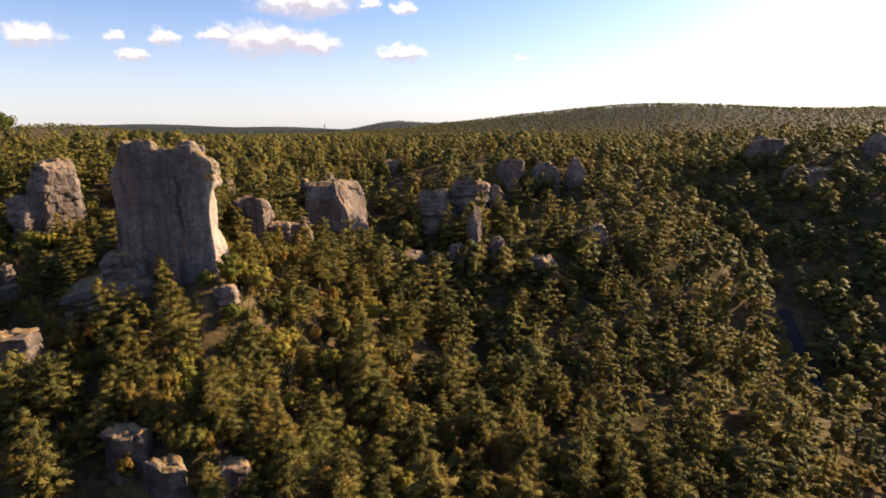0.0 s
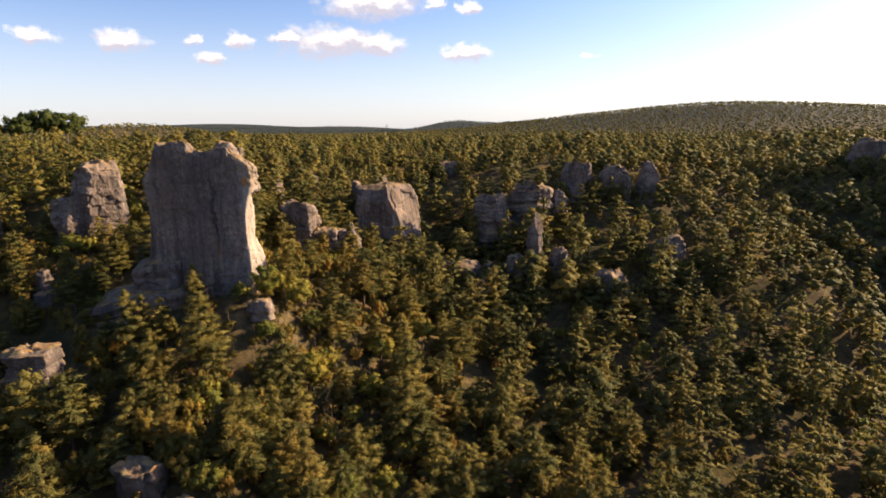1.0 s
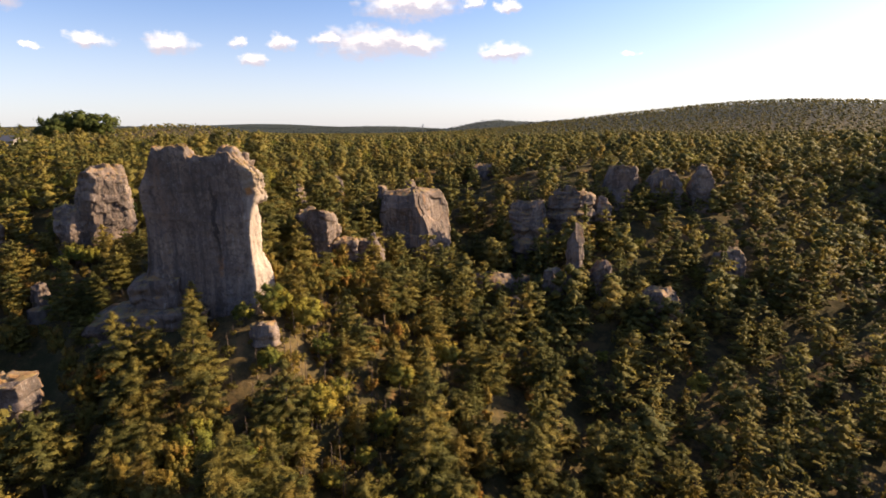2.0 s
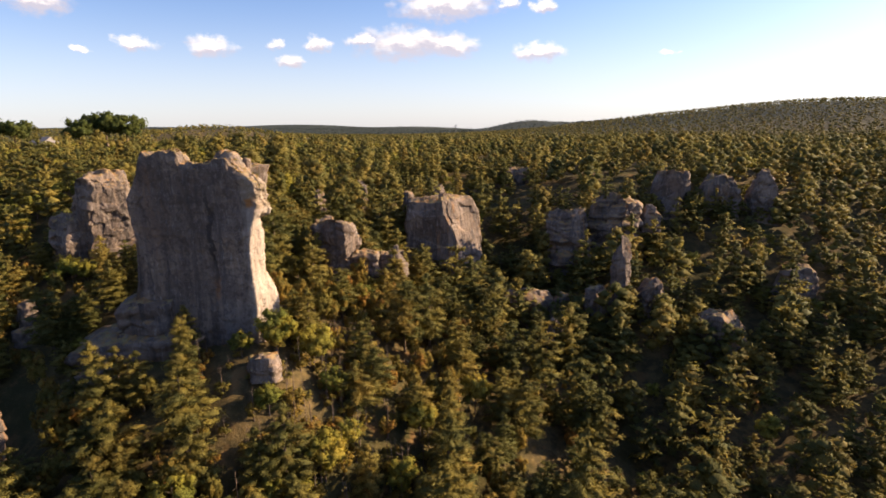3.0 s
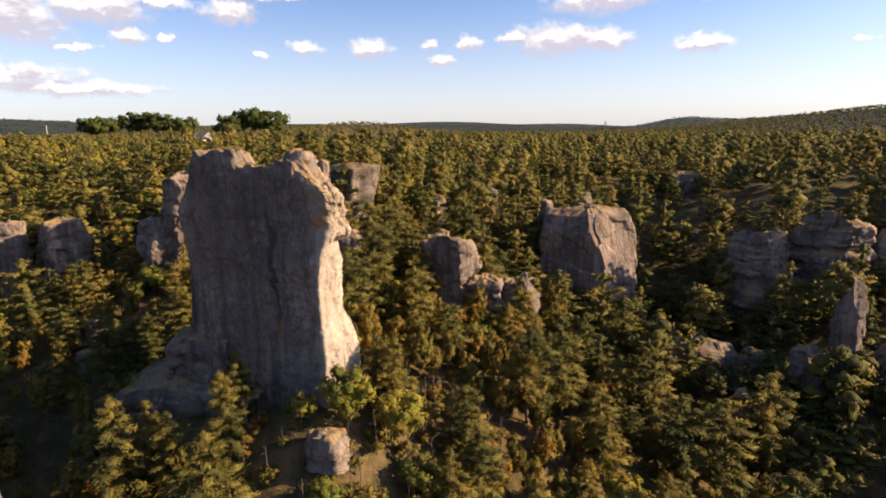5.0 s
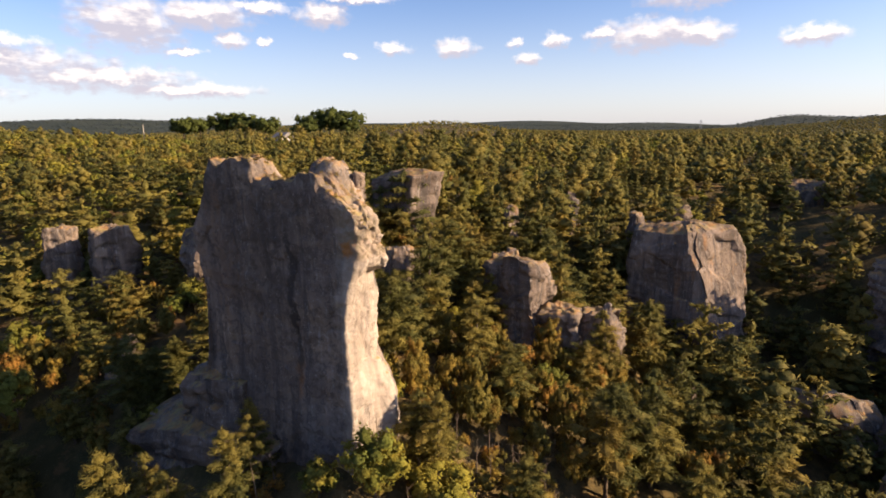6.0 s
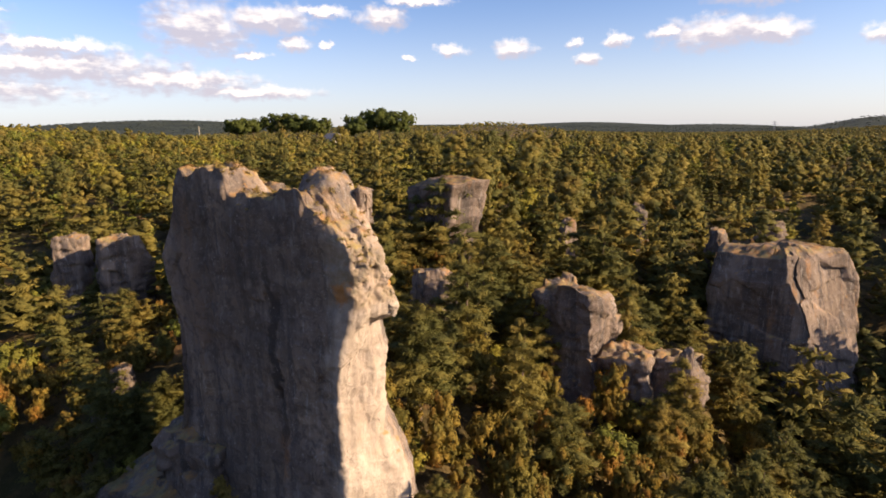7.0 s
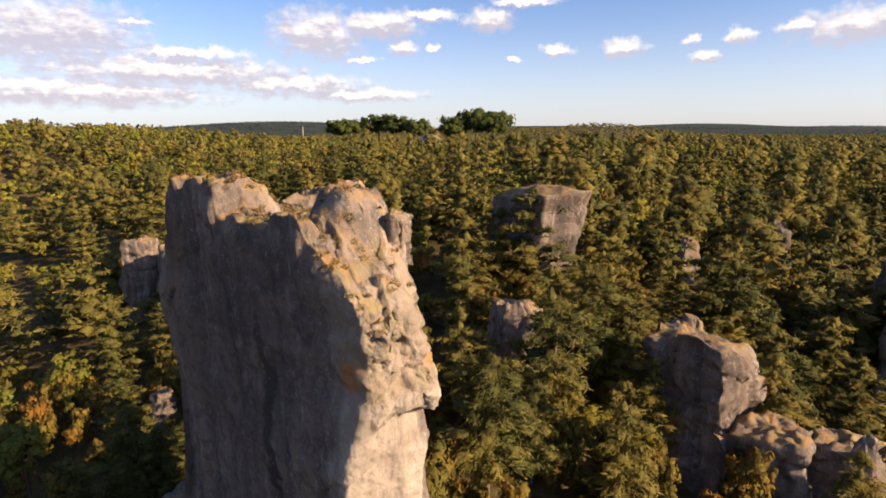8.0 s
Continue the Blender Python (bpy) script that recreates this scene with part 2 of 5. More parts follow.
def ground_material():
    m, g = material("forest_floor")
    pos = g.node("ShaderNodeNewGeometry").outputs["Position"]
    a, b, f = g.noise(pos, 0.06, 5, 0.6), g.noise(pos, 0.6, 6, 0.65), g.noise(pos, 5.0, 6, 0.7)
    c = g.mix(g.ramp(b, 0.35, 0.65), (0.07, 0.052, 0.025), (0.16, 0.108, 0.045))
    c = g.mix(g.ramp(a, 0.45, 0.62), c, (0.058, 0.050, 0.019))
    c = g.mix(g.math("MULTIPLY", g.ramp(g.noise(pos, 0.22, 5, 0.6), 0.56, 0.66), 0.8), c, (0.19, 0.105, 0.045))
    c = g.mix(g.math("MULTIPLY", g.ramp(f, 0.55, 0.75), 0.6), c, (0.24, 0.19, 0.13))
    # beyond 600 m: dark green of woods, cooled to put haze into the colour
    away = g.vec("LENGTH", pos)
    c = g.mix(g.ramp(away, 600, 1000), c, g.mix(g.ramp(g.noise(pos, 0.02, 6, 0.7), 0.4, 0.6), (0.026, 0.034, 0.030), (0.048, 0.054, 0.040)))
    h = g.math("ADD", g.math("MULTIPLY", b, 1.0), g.math("MULTIPLY", f, 0.5))
    finish(g, c, 0.95, h, 0.9, 0.3, spec=0.1)
    return m


ROCK = rock_material("limestone")
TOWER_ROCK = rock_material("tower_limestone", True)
NEEDLES = leaf_material("pine_needles", (0.135, 0.130, 0.040), (0.275, 0.220, 0.058), (0.36, 0.235, 0.058), 0.6, 0.42)
# the far hills' haze is put into these dull blue-green leaf colours
HAZED = leaf_material("hazed_woods", (0.040, 0.052, 0.048), (0.062, 0.072, 0.058), (0.075, 0.080, 0.055), 0.5, 0.2, 0.02)
LEAVES = leaf_material("broad_leaves", (0.17, 0.18, 0.036), (0.31, 0.26, 0.045), (0.40, 0.27, 0.048), 0.6, 0.34)
AUTUMN = leaf_material("autumn_leaves", (0.20, 0.165, 0.040), (0.32, 0.215, 0.046), (0.40, 0.165, 0.042), 0.65, 0.42, 0.3)
OAK = leaf_material("oak_leaves", (0.07, 0.088, 0.024), (0.10, 0.115, 0.028), (0.13, 0.12, 0.03), 0.4, 0.35)
STRAW = leaf_material("dry_grass", (0.30, 0.20, 0.07), (0.40, 0.30, 0.10), (0.38, 0.19, 0.06), 0.5, 0.3, 0.6)
BARK = bark_material()
FLOOR = ground_material()


# ---- mesh helpers ----
def fast_mesh(name, verts, faces, mat, smooth=False):
    """A mesh from an array of places and an array of faces, all with the same number of corners."""
    verts, faces = np.asarray(verts, np.float32), np.asarray(faces, np.int32)
    k = faces.shape[1]
    me = bpy.data.meshes.new(name)
    me.vertices.add(len(verts))
    me.vertices.foreach_set("co", verts.ravel())
    me.loops.add(faces.size)
    me.loops.foreach_set("vertex_index", faces.ravel())
    me.polygons.add(len(faces))
    me.polygons.foreach_set("loop_start", np.arange(len(faces), dtype=np.int32) * k)
    me.polygons.foreach_set("loop_total", np.full(len(faces), k, np.int32))
    me.polygons.foreach_set("use_smooth", np.full(len(faces), smooth))
    me.materials.append(mat)
    me.update(calc_edges=True)
    return me


def under(parent, name, mesh, label=""):
    ob = new(name, mesh)
    ob.parent = parent
    return tagged(ob, label) if label else ob


def part(name, bm, mat, parent, label=""):
    me = bpy.data.meshes.new(name)
    bm.to_mesh(me)
    bm.free()
    me.materials.append(mat)
    return under(parent, name, me, label)


def lattice(i, j, k, seed):
    h = (i * 374761393 + j * 668265263 + k * 1274126177 + seed * 362437) & 0xFFFFFFFF
    h = ((h ^ (h >> 13)) * 1274126177) & 0xFFFFFFFF
    return ((h ^ (h >> 16)) & 0xFFFF) / 32767.5 - 1.0


def bumps(p, scale, seed=0):
    """Smooth value noise from -1 to 1 at the places p (n x 3)."""
    q = np.asarray(p, float) * scale
    f = np.floor(q)
    i, j, k = f.astype(np.int64).T
    u = q - f
    u = u * u * (3 - 2 * u)
    out = 0
    for di in (0, 1):
        for dj in (0, 1):
            for dk in (0, 1):
                w = (u[:, 0] if di else 1 - u[:, 0]) * (u[:, 1] if dj else 1 - u[:, 1]) * (u[:, 2] if dk else 1 - u[:, 2])
                out = out + w * lattice(i + di, j + dj, k + dk, seed)
    return out


def fbm(p, scale, octaves=4, seed=0, gain=0.5):
    total, amp, norm = 0, 1.0, 0.0
    for o in range(octaves):
        total = total + amp * bumps(p, scale * 2.03**o, seed + o)
        norm += amp
        amp *= gain
    return total / norm


def ridged(p, scale, octaves=4, seed=0):
    total, amp = 0, 1.0
    for o in range(octaves):
        total = total + amp * (1 - 2 * np.abs(bumps(p, scale * 2.1**o, seed + o)))
        amp *= 0.5
    return total / 2


def blocks(p, size, seed, slant=0.0):
    """Irregular blocks: for each place the offset of the face of the block that it lies in (each face leans its own way), and its distance from the joint beside it."""
    q = np.asarray(p, float) / np.asarray(size, float)
    base = np.floor(q).astype(np.int64)
    first, second, which = np.full(len(q), 9.0), np.full(len(q), 9.0), np.zeros(len(q))
    for di in (-1, 0, 1):
        for dj in (-1, 0, 1):
            for dk in (-1, 0, 1):
                i, j, k = (base + (di, dj, dk)).T
                c = np.stack([i + 0.5 + 0.5 * lattice(i, j, k, seed + 61), j + 0.5 + 0.5 * lattice(i, j, k, seed + 62), k + 0.5 + 0.5 * lattice(i, j, k, seed + 63)], 1)
                away = q - c
                dist = np.linalg.norm(away, axis=1)
                closer = dist < first
                second = np.where(closer, first, np.minimum(second, dist))
                lean = lattice(i, j, k, seed + 64)
                if slant:
                    lean = lean + slant * (away[:, 0] * lattice(i, j, k, seed + 65) + away[:, 1] * lattice(i, j, k, seed + 66) + away[:, 2] * lattice(i, j, k, seed + 67))
                which = np.where(closer, lean, which)
                first = np.minimum(first, dist)
    return which, second - first


# ---- the lie of the land ----
STEP, WEST, SOUTH = 32.0, -160.0, 20.0
RELIEF = np.array([
    (10, 4, 0, -2, -3, -4, -5, -4, -4, -5, -6),
    (23, 17, 12, 9, 3, -4, -5, -5, -6, -6, -4),
    (34, 29, 24, 25, 15, -1, -4, -5, -8, -6, -2),
    (43, 40, 36, 36, 25, 4, 0, -1, -6, -4, 4),
    (46, 46, 46, 38, 22, 10, 10, 9, 3, 5, 15),
    (46, 48, 47, 38, 24, 22, 25, 22, 14, 17, 30),
    (48, 47, 45, 40, 34, 38, 41, 37, 28, 31, 42),
    (50, 47, 43, 41, 41, 46, 48, 44, 41, 47, 53),
], float)
# knolls and gullies: x, y, height, radius
KNOLLS = [(-37.5, 71, 4.5, 6), (-45, 101, 6.5, 10), (-30, 164, -6, 10), (81, 162, 5, 14), (8, 160, 4, 9), (92, 131, -5, 14), (-20, 88, -3.5, 10), (-2, 215, 3, 16), (-74, 85, -6, 7), (-40.5, 97, 1.7, 4.5),
          (-14, 178, -5, 8), (0, 152, -4, 7), (14, 130, -5, 8), (8, 109, -4, 8)]
# far hills: x, y, height, radius across and along
HILLS = [
    (332, 1080, 30, 125, 200), (484, 930, 23, 157, 220), (-172, 1780, 28, 81, 200), (40, 1500, 23, 183, 200), (-443, 636, 16, 51, 80),
    (-411, 60, 14, 272, 110), (-438, 170, 6, 54, 70), (-947, 900, 21, 236, 200), (-1693, 3080, 46, 448, 250), (-830, 2900, 17, 206, 250),
    (-2447, 2300, 47, 908, 400), (-1902, 800, 55, 383, 400), (132, 1150, 18, 122, 180), (820, 1060, 40, 160, 200),
]


def spline(t):
    t = np.abs(t)
    return np.where(t < 1, 2 / 3 - t * t + t**3 / 2, np.where(t < 2, (2 - t) ** 3 / 6, 0))


def land(x, y):
    """Height of the ground at the places x, y (arrays)."""
    x, y = np.atleast_1d(np.asarray(x, float)), np.atleast_1d(np.asarray(y, float))
    ny, nx = RELIEF.shape
    u = np.clip((x - WEST) / STEP, 0, nx - 1)
    v = np.clip((y - SOUTH) / STEP, 0, ny - 1)
    near = np.zeros_like(x)
    for j in range(-1, ny + 1):
        wj = spline(v - j)
        for i in range(-1, nx + 1):
            near += wj * spline(u - i) * RELIEF[min(max(j, 0), ny - 1), min(max(i, 0), nx - 1)]
    for kx, ky, h, r in KNOLLS:
        near += h * np.exp(-((x - kx) ** 2 + (y - ky) ** 2) / (2 * r * r))
    far = 45.6 + 1.5 * np.sin(x / 170 + 1) * np.cos(y / 210)
    for hx, hy, h, rx, ry in HILLS:
        far += h * np.exp(-((x - hx) / rx) ** 2 / 2 - ((y - hy) / ry) ** 2 / 2)
    out = np.hypot(np.maximum(np.abs(x) - 160, 0), np.maximum(np.maximum(SOUTH - y, y - 244), 0))
    w = np.clip(out / 130, 0, 1)
    w = w * w * (3 - 2 * w)
    p = np.stack([x, y, 0 * x], 1)
    return near * (1 - w) + far * w + 0.9 * fbm(p, 0.11, 3, 5) + 0.3 * fbm(p, 0.6, 2, 9)


def make_ground():
    rings = np.concatenate([np.arange(0, 190, 1.9), 190 * 1.035 ** np.arange(1, 94)])
    turns = np.linspace(0, 2 * np.pi, 300, endpoint=False)
    r, a = np.meshgrid(rings[1:], turns, indexing="ij")
    x, y = (r * np.cos(a) - 20).ravel(), (r * np.sin(a) + 110).ravel()
    x, y = np.append(x, -20.0), np.append(y, 110.0)
    n, k = r.shape
    idx = np.arange(n * k).reshape(n, k)
    quads = np.stack([idx[:-1], idx[1:], np.roll(idx[1:], -1, 1), np.roll(idx[:-1], -1, 1)], -1).reshape(-1, 4)
    inner = np.stack([idx[0], np.roll(idx[0], -1), np.full(k, n * k), np.full(k, n * k)], 1)[:, :3]
    z = land(x, y)
    me = bpy.data.meshes.new("ground")
    me.from_pydata(np.stack([x, y, z], 1).tolist(), [], quads.tolist() + inner.tolist())
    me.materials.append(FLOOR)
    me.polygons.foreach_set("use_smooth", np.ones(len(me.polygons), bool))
    tagged(new("ground", me), "forest floor of brown litter, dry grass and pale stones, haze-tinted green far off", "ground", kind="structure")


make_ground()
TAKEN = []  # x, y, radius of what no tree grows on


def make_road():
    """A narrow valley road in the shade, draped over the ground."""
    line = [(95, 152), (94, 140), (92, 128), (88, 114), (85, 102), (84, 90), (86, 76)]
    xy = np.array([np.interp(np.linspace(0, 6, 49), range(7), [p[k] for p in line]) for k in (0, 1)]).T
    for _ in range(6):
        xy[1:-1] = (xy[:-2] + 2 * xy[1:-1] + xy[2:]) / 4
    way = np.gradient(xy, axis=0)
    way /= np.linalg.norm(way, axis=1, keepdims=True)
    side = np.column_stack([way[:, 1], -way[:, 0]])
    across = (-2.2, -1.9, 0, 1.9, 2.2)
    middle = land(xy[:, 0], xy[:, 1])
    verts = np.array([[(*(xy[i] + side[i] * w), middle[i] + (0.35 if abs(w) < 2.1 else -1.2)) for w in across] for i in range(len(xy))])
    idx = np.arange(verts.shape[0] * 5).reshape(-1, 5)
    quads = np.stack([idx[:-1, :-1], idx[:-1, 1:], idx[1:, 1:], idx[1:, :-1]], -1).reshape(-1, 4)
    m, g = material("asphalt")
    pos = g.node("ShaderNodeNewGeometry").outputs["Position"]
    n = g.noise(pos, 1.2, 6, 0.7)
    finish(g, g.mix(n, (0.03, 0.03, 0.032), (0.055, 0.053, 0.052)), 1.0, n, 0.4, 0.05, spec=0.05)
    tagged(new("road", fast_mesh("road", verts.reshape(-1, 3), quads, m, True)), "narrow grey asphalt road through the shaded valley", "road", kind="structure")
    TAKEN.extend((float(x), float(y), 3.0) for x, y in xy[::2])


make_road()


def padded(a, b, c, d):
    """Triangles, each corner with the rounded normal of the pad of leaves that it belongs to."""
    n = d / (np.linalg.norm(d, axis=1, keepdims=True) + 1e-9)
    return np.concatenate([np.stack([a, b, c], 1), np.repeat(n[:, None], 3, 1)], 2).reshape(-1, 6)


def cards(rng, centre, spread, count, size, narrow, outward):
    """Small pointed leaves or tufts round a centre, most of them facing out and up: an array of triangles."""
    d = rng.normal(size=(count, 3))
    d /= np.linalg.norm(d, axis=1, keepdims=True)
    at = centre + d * spread * rng.uniform(0.5, 1.0, (count, 1))
    face = d * 0.7 + np.asarray(outward) * 0.55 + rng.normal(size=(count, 3)) * 0.42 + (0, 0, 0.25)
    face /= np.linalg.norm(face, axis=1, keepdims=True)
    way = np.cross(face, rng.normal(size=(count, 3)))
    way /= np.linalg.norm(way, axis=1, keepdims=True) + 1e-9
    other = np.cross(face, way)
    s = size * rng.uniform(0.65, 1.35, (count, 1))
    a, b, c = at - way * s * 0.4 - other * s * narrow, at - way * s * 0.4 + other * s * narrow, at + way * s * 0.7
    return padded(a, b, c, d)


def rounded(v, tall, wide, own=0.5):
    """Turns every spray outward and blends the normals of its pad, of the whole crown and its own: positions and normals, side by side."""
    t, pad = v[:, :3].reshape(-1, 3, 3), v[::3, 3:]
    middle = t.mean(1)
    n = middle / (wide, wide, 0.45 * tall) - (0, 0, 0.72)
    n /= np.linalg.norm(n, axis=1, keepdims=True) + 1e-9
    n = n * 0.55 + pad * 0.8
    face = np.cross(t[:, 1] - t[:, 0], t[:, 2] - t[:, 0])
    face /= np.linalg.norm(face, axis=1, keepdims=True) + 1e-9
    away = np.sum(face * n, 1) < 0
    t = np.where(away[:, None, None], t[:, [0, 2, 1]], t)
    face = np.where(away[:, None], -face, face)
    n = n + face * own + (0, 0, 0.12)
    n /= np.linalg.norm(n, axis=1, keepdims=True) + 1e-9
    return np.concatenate([t, np.repeat(n[:, None], 3, 1)], 2).reshape(-1, 6)


def crown_mesh(name, v, mat):
    me = fast_mesh(name, v[:, :3], np.arange(len(v)).reshape(-1, 3), mat, v.shape[1] == 6)
    if v.shape[1] == 6:
        soft = me.attributes.new("custom_normal", "FLOAT_VECTOR", "POINT")
        soft.data.foreach_set("vector", np.ascontiguousarray(v[:, 3:], dtype=np.float32).ravel())
    return me


def placed(v, x, y, z, turn, kx, kz):
    """A crown with its normals, turned, scaled and set down at a place."""
    c, s = math.cos(turn), math.sin(turn)
    return np.column_stack([(v[:, 0] * c - v[:, 1] * s) * kx + x, (v[:, 0] * s + v[:, 1] * c) * kx + y, v[:, 2] * kz + z, v[:, 3] * c - v[:, 4] * s, v[:, 3] * s + v[:, 4] * c, v[:, 5]]).astype(np.float32)


# ---- rocks ----
SKIRTED = []  # rocks with trees standing close round their feet: x, y, width, depth


def along(corners, count, rounding):
    """Places evenly along a closed outline, its corners rounded."""
    c = np.asarray(corners, float)
    nxt = np.roll(c, -1, 0)
    lengths = np.hypot(*(nxt - c).T)
    n = np.maximum(2, np.round(lengths / lengths.sum() * count)).astype(int)
    return c, nxt, n


def outline(corners, n, rounding):
    c = np.asarray(corners, float)
    nxt = np.roll(c, -1, 0)
    ring = np.concatenate([c[i] + (nxt[i] - c[i]) * (np.arange(n[i]) / n[i])[:, None] for i in range(len(c))])
    for _ in range(rounding):
        ring = (np.roll(ring, 1, 0) + ring * 2 + np.roll(ring, -1, 0)) / 4
    return ring


def clipped(p, facets, down=False):
    """Moves what lies beyond a plane back onto it, along the plane's normal or straight down."""
    p = p.copy()
    for place, way in facets:
        n = np.asarray(way, float)
        n /= np.linalg.norm(n)
        over = np.maximum(0, (p - np.asarray(place, float)) @ n)
        if down:
            p[:, 2] -= over / max(n[2], 0.15) * (n[2] > 0.12)
        else:
            p -= over[:, None] * n
    return p


def rock_mesh(name, levels, top, around, up, seed, rough=1.0, rounding=3, carve=None, cap=14, block=(2.6, 2.6, 1.7), cut=1.0, flute=0.08, mat=None, facets=(), strata=0.0):
    """A rock from outlines at several heights (fractions of its height), with a worn top and weathered sides.
    top: a function of x and y that gives the height of its upper side; the first level's z is its foot.
    facets: planes (a place and a way out) beyond which nothing stands; strata: depth of level layers."""
    foot, shapes = levels
    fractions = [f for f, _ in shapes]
    corners = np.array([s for _, s in shapes], float)
    mean = corners.mean(0)
    _, _, n = along(mean, around, rounding)
    rings = []
    for v in np.linspace(0, 1, up):
        i = min(max(int(np.searchsorted(fractions, v)) - 1, 0), len(shapes) - 2)
        w = np.clip((v - fractions[i]) / (fractions[i + 1] - fractions[i]), 0, 1)
        ring = outline(corners[i] * (1 - w) + corners[i + 1] * w, n, rounding)
        z = foot + v * (top(ring[:, 0], ring[:, 1]) - foot)
        rings.append(np.column_stack([ring, z]))
    side = np.array(rings)
    k = side.shape[1]
    out = np.roll(side, -1, 1) - np.roll(side, 1, 1)
    normal = np.stack([out[..., 1], -out[..., 0], 0 * out[..., 0]], -1)
    normal /= np.linalg.norm(normal, axis=-1, keepdims=True) + 1e-9
    p = side.reshape(-1, 3)
    nrm = normal.reshape(-1, 3)
    squeezed = p * (1, 1, 0.3)
    layered = p * (0.3, 0.3, 1.0)
    warp = p + 0.35 * np.column_stack([fbm(p, 0.6, 2, seed + 50), fbm(p, 0.6, 2, seed + 51), fbm(p, 0.6, 2, seed + 52)])
    step, gap = blocks(warp, block, seed, 1.2)
    chip, nick = blocks(np.column_stack([p[:, 0] * 0.8 + p[:, 1] * 0.6, p[:, 1] * 0.8 - p[:, 0] * 0.6 + p[:, 2] * 0.3, p[:, 2] * 0.8 + p[:, 0] * 0.35]), (0.9, 0.8, 0.7), seed + 5, 1.5)
    d = 0.55 * fbm(p, 0.14, 2, seed) + flute * ridged(squeezed, 0.42, 4, seed + 7) + 0.16 * ridged(layered, 0.6, 3, seed + 13)
    d += cut * (0.42 * step - 0.22 * np.exp(-gap / 0.06)) + 0.06 * chip - 0.04 * np.exp(-nick / 0.08)
    d += 0.12 * fbm(p, 1.8, 4, seed + 21, 0.7) + 0.05 * ridged(p, 4.0, 2, seed + 31)
    d *= rough
    if strata:
        band = bumps(np.column_stack([0.02 * p[:, :2], p[:, 2] + 0.5 * fbm(p, 0.25, 2, seed + 70)]), 0.55, seed + 71)
        d += strata * (np.clip(band * 3, -1, 1) * 0.6 + 0.4 * bumps(p * (0.15, 0.15, 1.0), 1.4, seed + 72))
    if carve is not None:
        d += carve(p)
    p = clipped(p, facets)
    fade = np.clip((1 - np.repeat(np.linspace(0, 1, up), k)) / 0.03, 0.35, 1)
    p = p + nrm * (d * fade)[:, None]
    edge = p.reshape(up, k, 3)[-1]
    middle = edge[:, :2].mean(0)
    caps = []
    for c in range(1, cap + 1):
        s = 1 - c / cap
        s = s if c < cap else 0.02
        xy = middle + (edge[:, :2] - middle) * s
        q = np.column_stack([xy, 0 * xy[:, 0]])
        z = clipped(np.column_stack([xy, top(xy[:, 0], xy[:, 1])]), facets, True)[:, 2] + rough * (0.55 * ridged(q, 0.5, 4, seed + 3) - 0.1 + 0.2 * fbm(q, 1.6, 3, seed + 4)) * min(1, c / 2)
        w = max(0, 1 - c / 3)
        caps.append(np.column_stack([xy, z * (1 - w) + edge[:, 2] * w]))
    v = np.concatenate([p, *caps])
    rows = up + cap
    idx = np.arange(rows * k).reshape(rows, k)
    q = np.stack([idx[:-1], np.roll(idx[:-1], -1, 1), np.roll(idx[1:], -1, 1), idx[1:]], -1).reshape(-1, 4)
    return fast_mesh(name, v, q, mat or ROCK, smooth=True)


